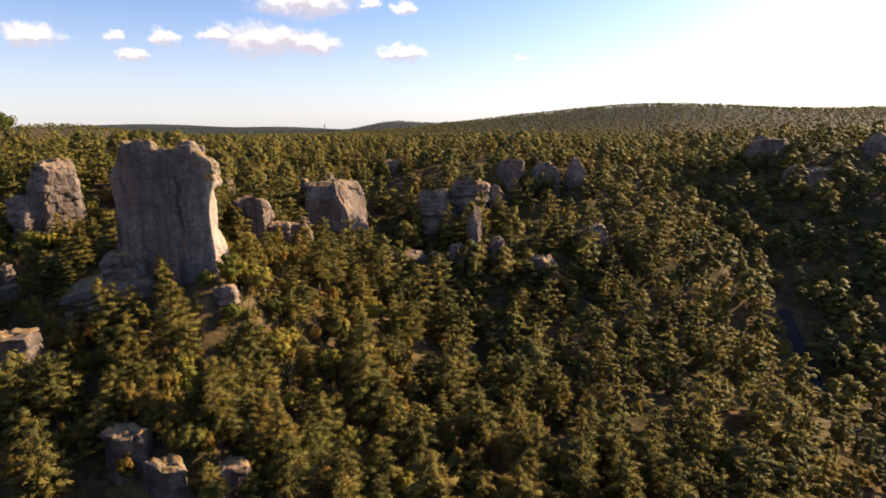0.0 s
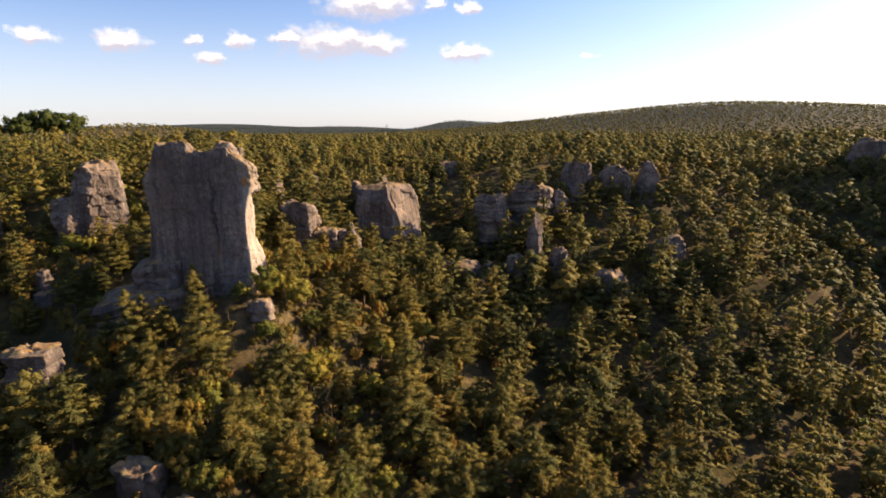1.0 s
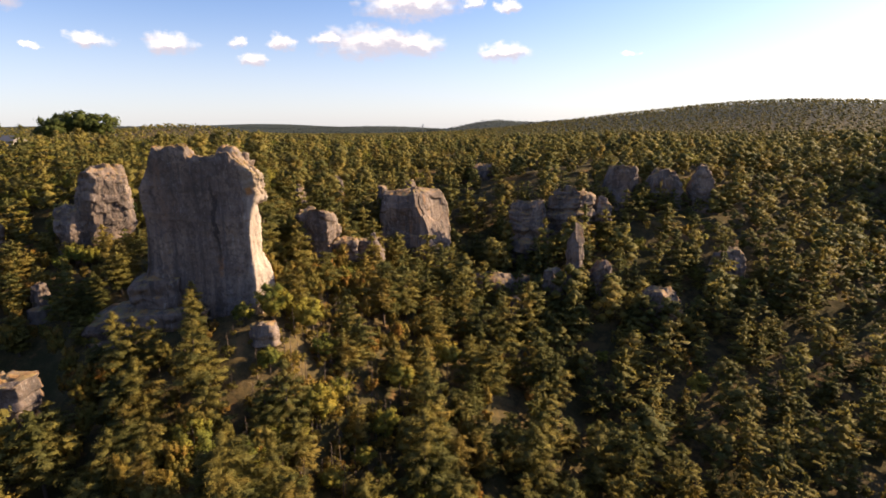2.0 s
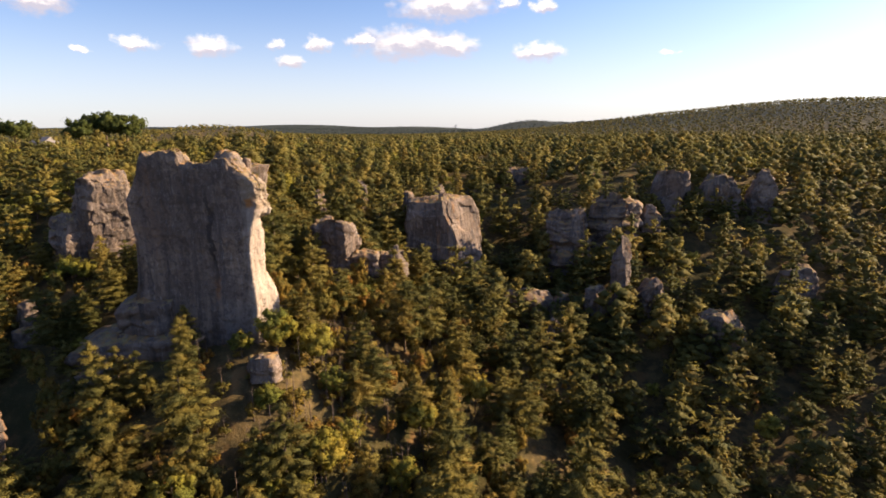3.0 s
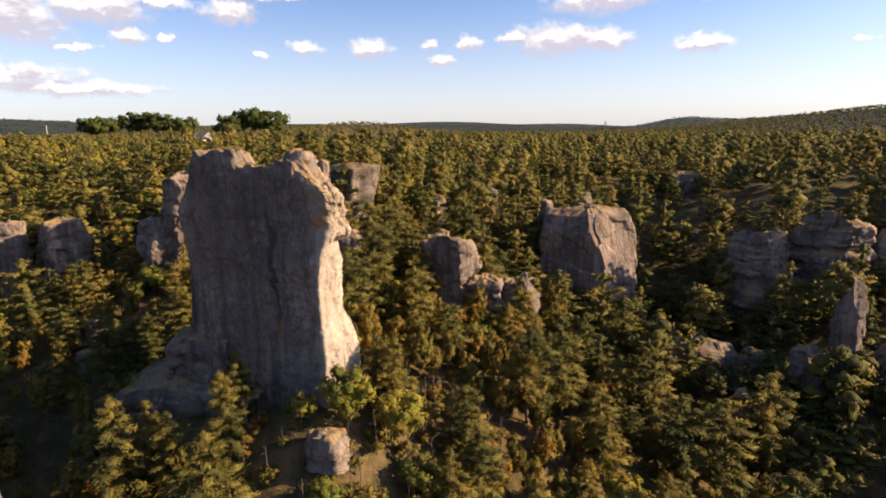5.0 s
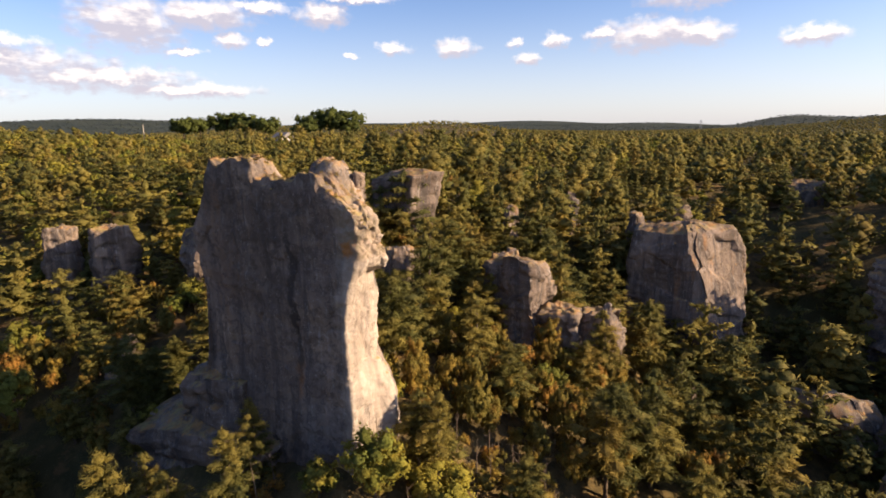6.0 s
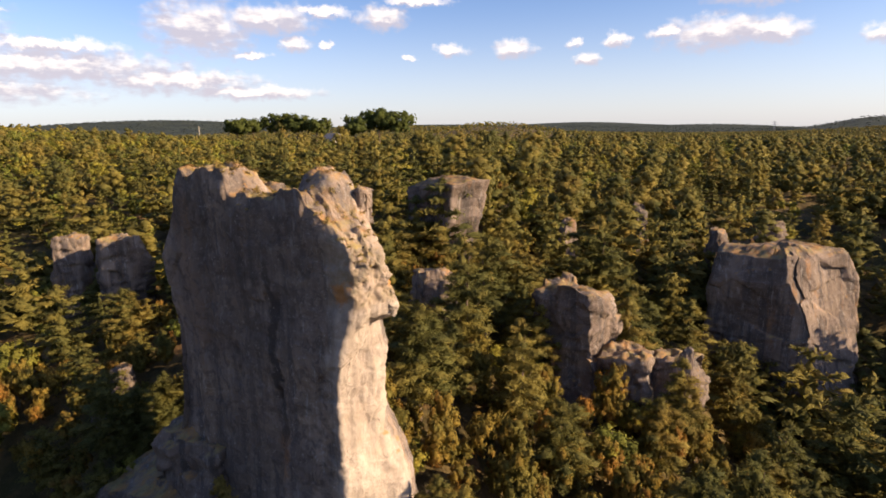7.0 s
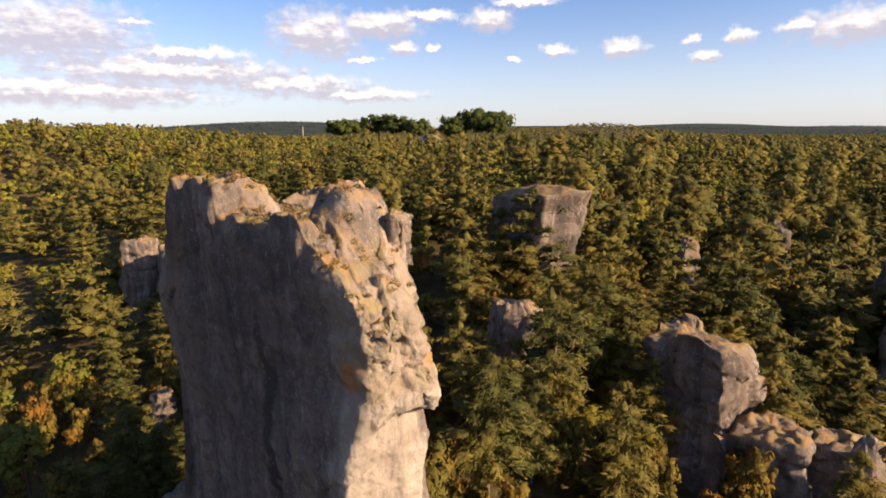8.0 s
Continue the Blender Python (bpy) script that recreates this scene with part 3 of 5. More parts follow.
def boulder(name, label, x, y, wide, deep, high, foot, yaw=0.0, flare=0.9, tilt=(0.0, 0.0), seed=1, rough=0.8, detail=1.0, corners=6, ragged=0.065, clear=0.42, rounding=0, lean=0.0, facets=(), chips=6, strata=0.0, group="limestone outcrops"):
    """One block of weathered limestone. flare: width at the top over that at the foot; tilt: rise of the top along x and y."""
    rng = random.Random(seed * 17 + 3)
    shape = []
    for i in range(corners):
        a = 2 * math.pi * (i + rng.uniform(-0.22, 0.22)) / corners
        s = 1 / max(abs(math.cos(a)) ** 3 + abs(math.sin(a)) ** 3, 0.4) ** (1 / 3)
        shape.append((math.cos(a) * s * wide / 2 * rng.uniform(0.9, 1.08), math.sin(a) * s * deep / 2 * rng.uniform(0.9, 1.08)))
    if corners == 4:
        shape = [(a * wide / 2 * rng.uniform(0.88, 1.06), b * deep / 2 * rng.uniform(0.88, 1.06)) for a, b in ((-1, -1), (0.1, -1.1), (1, -1), (1, 1), (-1, 1))]
    cy, sy = math.cos(radians(yaw)), math.sin(radians(yaw))
    levels = []
    for f in (0, 0.25, 0.32, 0.55, 0.62, 0.85, 1.0):
        k = (1.06 + (flare - 1.06) * f) * (1 + 0.035 * math.sin(seed * 1.7 + f * 9))
        ox, oy = (rng.uniform(-0.035, 0.035) + lean * (f - 1)) * wide, rng.uniform(-0.05, 0.05) * deep
        jig = [rng.uniform(0.95, 1.05) for _ in shape]
        levels.append((f, [(x + k * g * (px * cy - py * sy) + ox, y + k * g * (px * sy + py * cy) + oy) for (px, py), g in zip(shape, jig)]))

    def top(u, v):
        q = np.column_stack([u, v, 0 * u])
        dx, dy = (u - x) * cy + (v - y) * sy, -(u - x) * sy + (v - y) * cy
        r = np.clip((dx / (wide * 0.5)) ** 2 + (dy / (deep * 0.5)) ** 2, 0, 1.6)
        return high + tilt[0] * dx + tilt[1] * dy - 0.06 * wide * r * r * 0.5 + ragged * min(wide, high - foot) * (fbm(q, 2.6 / wide, 3, seed) + 0.8 * blocks(q, (wide / 4, wide / 4, 1), seed)[0])

    # broken faces, each with its own slope
    facets = list(facets)
    for i in range(chips):
        a = 2 * math.pi * (i + rng.uniform(-0.4, 0.4)) / chips
        n = Vector((math.cos(a), math.sin(a), rng.uniform(0.04, 0.6)))
        reach = math.hypot(math.cos(a) * wide / 2, math.sin(a) * deep / 2) * rng.uniform(0.74, 1.0)
        facets.append(((x + n.x * reach, y + n.y * reach, foot + (high - foot) * rng.uniform(0.55, 0.85)), n))
    size = wide * 2 + deep * 2
    around = int(min(170, max(56, size * 2.4)) * detail)
    up = int(min(100, max(24, (high - foot) * 3.2)) * detail)
    me = rock_mesh(name, (foot, levels), top, around, up, seed, rough * min(1.15, 0.4 + wide / 12), rounding, cap=9, block=(wide / 3.2, wide / 3.2, max(1.2, wide / 5)), cut=0.8, facets=facets, strata=strata)
    ob = tagged(new(name, me), label, "rock", group)
    TAKEN.append((x, y, clear * (wide + deep) / 2 + 0.6))
    if clear > 0.35 and wide > 3:
        SKIRTED.append((x, y, wide, deep))
    return ob


def bell(v, a, b, soft):
    return 1 / (1 + np.exp(-(v - a) / soft)) / (1 + np.exp((v - b) / soft))


def tower():
    """The great limestone fin: a broad shaded front, a waisted sunny flank, an overhanging head and lumps along its crest."""
    thing = tagged(new("limestone_tower"), "towering grey limestone fin, shaded front, sunlit flank, orange lichen on top", "rock tower", "limestone outcrops")
    shapes = [
        (0.00, [(-62.0, 97.4), (-54.5, 98.8), (-49, 99.8), (-43.6, 100.9), (-43.2, 104.6), (-45.0, 109.6), (-52, 110.5), (-61, 107.5)]),
        (0.14, [(-61.6, 97.6), (-54.0, 98.9), (-49, 99.9), (-43.8, 101.0), (-43.5, 104.4), (-45.4, 109.2), (-52, 109.8), (-60.6, 107)]),
        (0.21, [(-61.4, 97.8), (-53.8, 99.0), (-49, 100.0), (-43.6, 101.0), (-43.0, 105.2), (-45.5, 109.0), (-52, 109.4), (-60.4, 106.8)]),
        (0.32, [(-60.9, 98.0), (-53.6, 99.1), (-49, 100.1), (-43.5, 101.1), (-42.9, 105.6), (-45.6, 108.8), (-52, 109), (-60.2, 106.4)]),
        (0.42, [(-60.4, 98.2), (-53.4, 99.2), (-49, 100.2), (-43.7, 101.2), (-43.8, 106.0), (-46.6, 108.2), (-52.5, 108.4), (-60, 106.2)]),
        (0.49, [(-60.2, 98.3), (-53.2, 99.3), (-49, 100.2), (-43.9, 101.2), (-44.3, 104.9), (-47.0, 107.6), (-53, 107.9), (-60, 106.1)]),
        (0.60, [(-60.0, 98.4), (-53.0, 99.3), (-49, 100.3), (-43.9, 101.1), (-44.2, 104.6), (-47.0, 107.2), (-53, 107.6), (-59.8, 106)]),
        (0.70, [(-59.9, 98.2), (-52.8, 99.4), (-49, 100.3), (-43.6, 101.2), (-44.1, 105.0), (-46.9, 107.0), (-53, 107.3), (-59.6, 105.9)]),
        (0.785, [(-59.8, 98.0), (-52.6, 99.4), (-48.8, 100.3), (-43.2, 101.6), (-44.2, 104.7), (-46.8, 106.8), (-53, 107.1), (-59.5, 105.9)]),
        (0.812, [(-59.5, 98.1), (-52.5, 99.4), (-48.7, 100.3), (-43.0, 101.7), (-43.0, 104.8), (-46.4, 106.7), (-53, 107.0), (-59.4, 105.8)]),
        (0.85, [(-59.0, 98.3), (-52.4, 99.4), (-48.6, 100.3), (-42.8, 101.8), (-42.5, 104.7), (-46.4, 106.6), (-53, 107.0), (-59.2, 105.8)]),
        (0.90, [(-58.3, 98.4), (-52.2, 99.4), (-48.5, 100.2), (-42.7, 101.8), (-42.6, 104.3), (-46.6, 106.4), (-53, 106.9), (-59.1, 105.7)]),
        (0.96, [(-57.6, 98.5), (-52.0, 99.4), (-48.4, 100.2), (-42.9, 101.5), (-42.5, 103.4), (-46.8, 106.2), (-53, 106.8), (-58.9, 105.6)]),
        (1.00, [(-57.3, 98.7), (-51.9, 99.6), (-48.3, 100.3), (-44.0, 101.5), (-43.2, 103.3), (-47.2, 106.0), (-53, 106.7), (-58.7, 105.5)]),
    ]

    def top(u, v):
        q = np.column_stack([u, v, 0 * u])
        wob = 0.3 * bumps(q, 0.9, 93)
        h = 55.5 + 1.5 * bell(u + wob, -62, -52.6, 0.14) * bell(v, 90, 102.6, 0.4) - 0.9 * bell(v, 103, 120, 0.8) - 0.8 * bell(u + wob, -56.7, -55.9, 0.12) * bell(v, 96, 101, 0.3)
        # a brown block on the rim, the pale crest block set back behind it, and the head stepping down beside them
        h += 0.55 * bell(u + wob, -47.9, -46.1, 0.12) * bell(v + wob, 98, 101.9, 0.15)
        lump = np.exp(-(((u + 47.9 + wob) / 1.75) ** 4) - ((v - 104.3 + wob) / 1.5) ** 4)
        h += 2.2 * lump - 0.25 * bell(v, 101.6, 103.0, 0.2) * bell(u, -52, -44, 0.3)
        h -= np.clip((u + 46.2) * 0.62, 0, 1.35) * (1 - lump) + 0.3 * np.clip(u + 43.8, 0, 2)
        return h + 0.22 * ridged(q, 0.7, 3, 91) + 0.22 * blocks(q, (1.1, 1.0, 1), 92)[0]

    def carve(p):
        x, y, z = p.T
        front = 1 / (1 + np.exp((y - 101.6 - 0.04 * (x + 44)) / 0.3))
        wander = 0.35 * bumps(p * (0, 0, 1), 0.35, 40) + 0.15 * bumps(p * (0, 0, 1), 1.1, 41)
        line = x + 48.1 + 0.075 * (51 - z) + wander
        crack = -0.4 * np.exp(-((line + 0.3 * bumps(p, 0.9, 42)) / 0.26) ** 2) * bell(z, 36, 52, 1.5) * (0.6 + 0.6 * bumps(p * (0, 0, 1), 0.8, 39)) + 0.35 * bell(line, 0.1, 3.2, 0.14) * bell(z, 30, 39.6, 0.2)
        slit = -0.3 * np.exp(-((x + 55.0 - wander) / 0.3) ** 2) * bell(z, 49, 57, 0.8)
        slab = -0.35 * bell(x, -56.3 + wander, -52.4, 0.10) * bell(z, 28, 45.5, 0.25)
        bay = -0.5 * bell(x, -61, -57.4 + wander, 0.15) * bell(z, 30, 46.5, 0.3)
        brow = 0.12 * bell(x, -51.6 + wander, -48.2, 0.15) * bell(z, 44, 56, 0.4)
        # the head is rubbly, the flank under it smoother, with a few ribs
        behind = 1 / (1 + np.exp(-(y - 101.9 - 0.25 * (x + 43)) / 0.15))
        head = bell(x, -45.4, -38, 0.25) * bell(z, 49.6, 60, 0.15) * (0.12 + 0.88 * behind)
        low = bell(x, -44.8, -38, 0.2) * (1 - bell(z, 49.4, 60, 0.15)) * (0.3 + 0.7 * behind)
        rubble = 0.34 * blocks(p, (1.5, 1.4, 1.1), 48, 0.8)[0] + 0.2 * blocks(p, (0.62, 0.6, 0.5), 38, 0.8)[0] + 0.2 * ridged(p, 0.9, 4, 45) + 0.14 * ridged(p, 2.6, 3, 47)
        ribs = 0.2 * ridged(p * (1, 1, 0.4), 0.7, 3, 49) + 0.12 * blocks(p, (1.0, 1.0, 2.4), 44)[0] + 0.06 * ridged(p, 2.6, 3, 43)
        return front * (crack + slit + slab + bay + brow) + 0.75 * head * rubble + low * ribs

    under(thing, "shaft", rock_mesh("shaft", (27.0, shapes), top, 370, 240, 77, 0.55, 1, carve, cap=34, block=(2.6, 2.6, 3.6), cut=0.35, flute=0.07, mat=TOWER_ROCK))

    body = thing.children[0].data
    rng = np.random.default_rng(5)
    high = [v.co.copy() for v in body.vertices if v.co.z > 49.6 and v.normal.z > 0.5 and (v.co.z > 54.6 or v.co.x > -45.5)]
    tufts = np.concatenate([cards(rng, np.array(high[i]) + (0, 0, 0.05), np.array([0.24, 0.24, 0.1]), 16, 0.18, 0.2, (0, 0, 0.6)) for i in rng.choice(len(high), 380, replace=False)])
    tufts = rounded(tufts * (1, 1, 1, 0, 0, 0) + (0, 0, 0, 0.3, 0.1, 2.0), 1.0, 1e6, 0.2)
    under(thing, "dry_grass", crown_mesh("dry_grass", tufts, STRAW), "golden dry grass and moss on the crest")

    def lump(name, label, x, y, wide, deep, high, foot, yaw, flare, seed, rough, detail):
        ob = boulder(name, label, x, y, wide, deep, high, foot, yaw, flare, (0, 0), seed, rough, detail, corners=7, ragged=0.06, clear=0.1, rounding=1, chips=4)
        for key in ("category", "group"):
            del ob[key]
        ob.parent = thing

    lump("crest_tooth", "small tooth behind the crest", -45.9, 105.2, 0.9, 1.2, 55.9, 53.6, 0, 0.8, 205, 0.9, 2.0)
    TAKEN.extend(((-45, 62.5, 4.0), (-39.5, 60.0, 4.0), (-34, 62.0, 3.5), (-66, 94, 4.5), (-61, 94.5, 4.5), (-55.5, 96, 3.0)))
    for cx in (-58, -53, -48):
        TAKEN.append((cx, 103, 6.0))


tower()
PALE = "weathered grey limestone block with a ragged top, among pines"
# name label x y wide deep top foot yaw flare tilt seed
boulder("rock_ledge", "broad shaded limestone plinth under the tower", -61.2, 101.6, 19.5, 11, 32.4, 22, 8, 0.98, (0.11, 0), 3, 0.9, 1.8, 4, ragged=0.03, clear=0.36, chips=0, strata=0.3)
boulder("rock_ledge", "dark lower cliff under the plinth", -65.0, 101.0, 14, 11, 26.8, 10, 8, 1.0, (0.06, 0), 54, 0.7, 1.4, 4, ragged=0.03, clear=0.36, chips=0, strata=0.3)
boulder("rock_block", "shaded grey block against the tower's foot", -59.4, 100.6, 8.2, 6.2, 36.9, 30, 9, 0.96, (0.06, 0), 4, 0.7, 1.7, 4, ragged=0.04, chips=0)
boulder("flat_stone", "flat pale stone at the sunny foot of the tower", -40.5, 97.0, 5.0, 3.4, 30.7, 27.6, 10, 0.9, (0.05, -0.12), 5, 0.5, 1.7, 7, rounding=6, ragged=0.08, chips=3)
boulder("boulder", "rounded pale pink limestone head, sunlit, above pines", -85.2, 119, 9.6, 8, 52.6, 36, 5, 0.95, (0, 0), 6, 0.9, 1.6, 8, rounding=3, facets=(((-83.4, 116.0, 48), (0.86, -0.5, -0.1)),), chips=3)
boulder("boulder", "pale sunlit limestone knob below the larger head", -89.3, 115.0, 6.4, 5.5, 45.4, 31, 10, 0.8, (0, 0), 7, 0.9, 1.6, 8, rounding=3, facets=(((-88.6, 112.6, 42), (0.86, -0.5, 0.1)),), chips=3)
boulder("rock_block", "sunlit limestone tooth with a shaded cleft beside it", -103.2, 108.6, 6.0, 6.5, 45.4, 31, -6, 1.08, (-0.05, 0), 8, 0.8, 1.5, 6, ragged=0.06, rounding=2, chips=3, facets=(((-102.2, 105.6, 41), (0.85, -0.5, 0.05)),))
boulder("rock_block", "sunlit limestone tooth beside a darker wall", -113.0, 104.4, 4.6, 5.5, 45.0, 31, -6, 1.05, (0, 0), 9, 0.8, 1.5, 6, ragged=0.06, rounding=2, chips=3, facets=(((-112.4, 102.0, 41), (0.85, -0.5, 0.05)),))
boulder("rock_wall", "shaded grey wall between two sunlit limestone teeth", -109.6, 109.4, 8, 4.5, 43.8, 30, 12, 0.95, (0, 0), 10, 0.8, 1.2, 4)
boulder("leaning_rock", "leaning limestone prow with orange lichen on its top", -72.8, 142.2, 10.0, 5, 52.6, 41, -10, 1.2, (0.10, 0), 11, 0.45, 1.6, 4, ragged=0.02, lean=0.18, chips=0)
boulder("rock_block", "grey limestone block with a rusty ragged top", -49.2, 138.3, 9.6, 8, 41.8, 27, 4, 0.74, (-0.06, 0), 12, 0.8, 1.6, 4, ragged=0.09, chips=0, strata=0.3, facets=(((-45.6, 135.0, 36), (0.95, -0.25, 0.1)), ((-53.6, 137, 38), (-0.95, -0.2, 0.11))))
boulder("rock_ledge", "dark broken outcrop with shrubs on its ledges", -43.2, 139.4, 6.5, 6, 35.2, 24, 12, 0.8, (0, 0), 13, 0.9, 1.5, 4, ragged=0.08, chips=0, strata=0.5)
boulder("rock_ledge", "dark outcrop with a sunlit corner", -38.9, 142.6, 6.5, 6, 34.6, 24, 8, 0.8, (0, 0), 53, 0.9, 1.5, 4, ragged=0.08, chips=0, strata=0.5, facets=(((-36.6, 140.6, 31), (0.9, -0.3, 0.25)),))
boulder("rock_spur", "small pointed limestone spur, sunlit", -37.2, 140.6, 2.6, 2.6, 37.2, 27, 0, 0.6, (0, 0), 14, 0.6)
boulder("rock_block", "massive smooth grey block with a sunlit flank", -35.2, 172, 18.5, 13, 42.6, 21, 5, 0.80, (0.03, 0), 15, 0.7, 1.7, 4, ragged=0.05, facets=(((-32.8, 165.5, 36), (0.82, -0.42, 0.26)), ((-27.6, 172, 40), (0.9, 0.1, 0.42)), ((-43.6, 170, 40), (-1, -0.25, 0.12))), chips=0)
boulder("rock_spur", "small limestone spur behind a massive block", -46, 178, 4, 4, 43.2, 34, 0, 0.7, (0, 0), 16, 0.9)
boulder("rock_spur", "limestone spur behind a massive block", -40, 185, 6, 5, 44.0, 34, 0, 0.7, (0, 0), 17, 1.0)
boulder("rock_block", "low shaded part of a broad layered limestone mass", -3.5, 182, 13, 11, 38.4, 21, 8, 0.9, (0.05, 0), 18, 1.0, 1.4, 6, rounding=3, strata=0.8)
boulder("rock_block", "broad layered limestone mass with pines on top", 7.5, 187, 16, 13, 41.0, 21, 6, 0.96, (0, 0), 51, 1.0, 1.5, 7, ragged=0.09, rounding=3, strata=0.9)
boulder("rock_block", "rounded end of a broad limestone mass", 16.2, 189, 7, 8, 39.4, 22, 0, 0.8, (-0.1, 0), 52, 0.9, 1.4, 8, rounding=5, strata=0.6)
boulder("rock_pinnacle", "slender standing limestone pinnacle", 7.8, 160.6, 4.8, 4.6, 36.9, 16, 0, 0.8, (0.1, 0), 19, 0.6, 1.3)
boulder("boulder", "shaded boulder at the pinnacle's foot", 2.6, 157, 8, 7, 25.5, 11, 0, 0.75, (0, 0), 20, 0.9)
boulder("boulder", "shaded boulder beside the pinnacle", 14, 160.5, 8, 7, 27, 12, 10, 0.85, (0, 0), 21, 0.9)
boulder("boulder", "half-hidden shaded boulder in the ravine", -4.5, 159, 6, 5, 23, 11, 0, 0.8, (0, 0), 22, 0.8)
boulder("rock_block", "grey block on the wooded slope", 27.3, 153.5, 10, 8, 22.4, 9, 4, 0.85, (0, 0), 23, 0.9, 1.3, 4)
boulder("rock_block", "sloping grey outcrop on the wooded slope", 46, 173, 13, 10, 27.5, 11, 20, 0.65, (0.15, 0), 24, 1.0)
boulder("rock_wall", "shaded limestone wall at the plateau's edge", -24, 231, 20, 7, 45.4, 30, -4, 1.0, (0, 0), 25, 0.9, 1.2, 4)
boulder("rock_block", "grey outcrop on the ravine's far rim", 23, 204, 12, 8, 47, 32, 0, 0.8, (0.05, 0), 26, 1.0)
boulder("rock_block", "wedge of grey limestone on the ravine's far rim", 35.2, 204.5, 12, 8, 45.6, 31, 4, 0.72, (0.1, 0), 27, 0.9, 1.2, 4)
boulder("rock_block", "upright grey limestone block on the far rim", 46.5, 205, 8, 8, 47.4, 31, 4, 0.75, (-0.1, 0), 28, 0.9, 1.2, 4)
boulder("rock_wall", "hazy limestone wall high on the shaded slope", 134, 237, 21, 8, 52.5, 37, 0, 0.9, (0.06, 0), 29, 1.1)
boulder("rock_wall", "limestone ledge on the shaded slope", 139, 215, 24, 8, 42.5, 28, 0, 0.95, (0, 0), 30, 1.1)
boulder("rock_wall", "limestone ledge in the shade of the far slope", 172, 226, 17, 8, 53, 37, 0, 0.9, (0, 0), 31, 1.0)
boulder("boulder", "small pale block on the far slope", 87, 266, 8, 6, 43.5, 32, 0, 0.8, (0, 0), 32, 0.8)
boulder("boulder", "undercut pale boulder with ochre lichen", -65.2, 77.2, 6.8, 5.4, 29.4, 24.5, 10, 1.10, (0, 0), 33, 0.7, 1.6, 8, rounding=3, chips=0)
boulder("rock_ledge", "broken limestone step under a pale boulder", -67.6, 78, 10, 8, 24.6, 12, 15, 0.95, (0, 0), 34, 1.0, 1.3)
boulder("rock_spur", "small ribbed spur on the wooded ridge", -5, 146, 4.6, 4.2, 21.4, 9, 0, 0.75, (0, 0), 35, 0.9)
boulder("rock_ledge", "pale limestone rim of a low cliff under shrubs", -43.6, 67.8, 7, 5, 18.9, 4, 30, 0.9, (-0.1, 0), 36, 0.8, 1.3, chips=2)
boulder("rock_ledge", "pale limestone rim of a low cliff", -37.5, 65.4, 8, 4, 15.6, 3, -20, 0.95, (-0.1, 0), 46, 0.8, 1.2, chips=2)
boulder("rock_ledge", "stepped limestone rim among orange shrubs", -30.5, 68.8, 7, 4, 13.0, 2, 25, 0.9, (0, 0), 47, 0.8, 1.2, chips=2)
boulder("rock_slab", "flat slab at the edge of the ravine", -12, 159, 14, 8, 23.2, 11, 5, 0.95, (0, 0), 37, 0.8)
boulder("boulder", "small sunlit boulder on the ridge", -29.4, 151, 5, 4.5, 24, 13, 0, 0.8, (0, 0), 38, 0.8)
boulder("boulder", "small pale boulder in the shade of the tower", -82.5, 99, 5, 4, 30.6, 22, 0, 0.9, (0, 0), 39, 0.8)
boulder("boulder", "sunlit pale boulder among bushes", -84.0, 101.0, 3.4, 3.0, 34.0, 27, 0, 0.75, (0, 0), 40, 0.6, rounding=2)
boulder("rock_slab", "sunlit ochre slab behind the tower", -62.2, 128.4, 8, 5, 43.0, 29, 20, 0.75, (0, 0), 41, 0.9, 1.3)
boulder("boulder", "small pale outcrop among pines behind the tower", -64.8, 163, 5, 4.5, 45, 33, 0, 0.8, (0, 0), 42, 0.8)
boulder("boulder", "small pale outcrop on the wooded plateau", -63, 184, 5.5, 4.5, 45.6, 33, 0, 0.8, (0, 0), 43, 0.8)

for ox, oy, oz, size, mark in ((-349, 111, 60.5, 7, 71), (-254, 120, 55.2, 5, 72), (-260, 90, 55.6, 6, 73), (-199, 104, 44.8, 6, 74), (-158, 103, 40.4, 4, 75)):
    boulder("boulder", "small pale outcrop in a clearing of the wood", ox, oy, size, size * 0.7, oz, oz - 7, mark, 0.8, (0, 0), mark, 0.8, 0.8)


# ---- plants ----
def sprays(rng, centre, way, long, broad, thick, count, size, narrow, rise):
    """A flat pad of needle sprays along a bough: pointed triangles that lie outward, most of them level."""
    side = np.array([-way[1], way[0], 0.0])
    d = rng.normal(size=(count, 3))
    d /= np.linalg.norm(d, axis=1, keepdims=True)
    d *= rng.uniform(0.35, 1.0, (count, 1))
    at = centre + d[:, :1] * way * long + d[:, 1:2] * side * broad + d[:, 2:] * (0, 0, thick)
    face = np.array([0, 0, rise]) + way * 0.35 + d * 0.45 + rng.normal(size=(count, 3)) * 0.38
    face /= np.linalg.norm(face, axis=1, keepdims=True)
    lead = way + side * d[:, 1:2] * 0.9 + (0, 0, 0.15) + rng.normal(size=(count, 3)) * 0.45
    other = np.cross(face, lead)
    other /= np.linalg.norm(other, axis=1, keepdims=True) + 1e-9
    lead = np.cross(other, face)
    s = size * rng.uniform(0.6, 1.4, (count, 1))
    a, b, c = at - lead * s * 0.45 - other * s * narrow, at - lead * s * 0.45 + other * s * narrow, at + lead * s * 0.75
    return padded(a, b, c, d * (0.8, 0.8, 1.3))


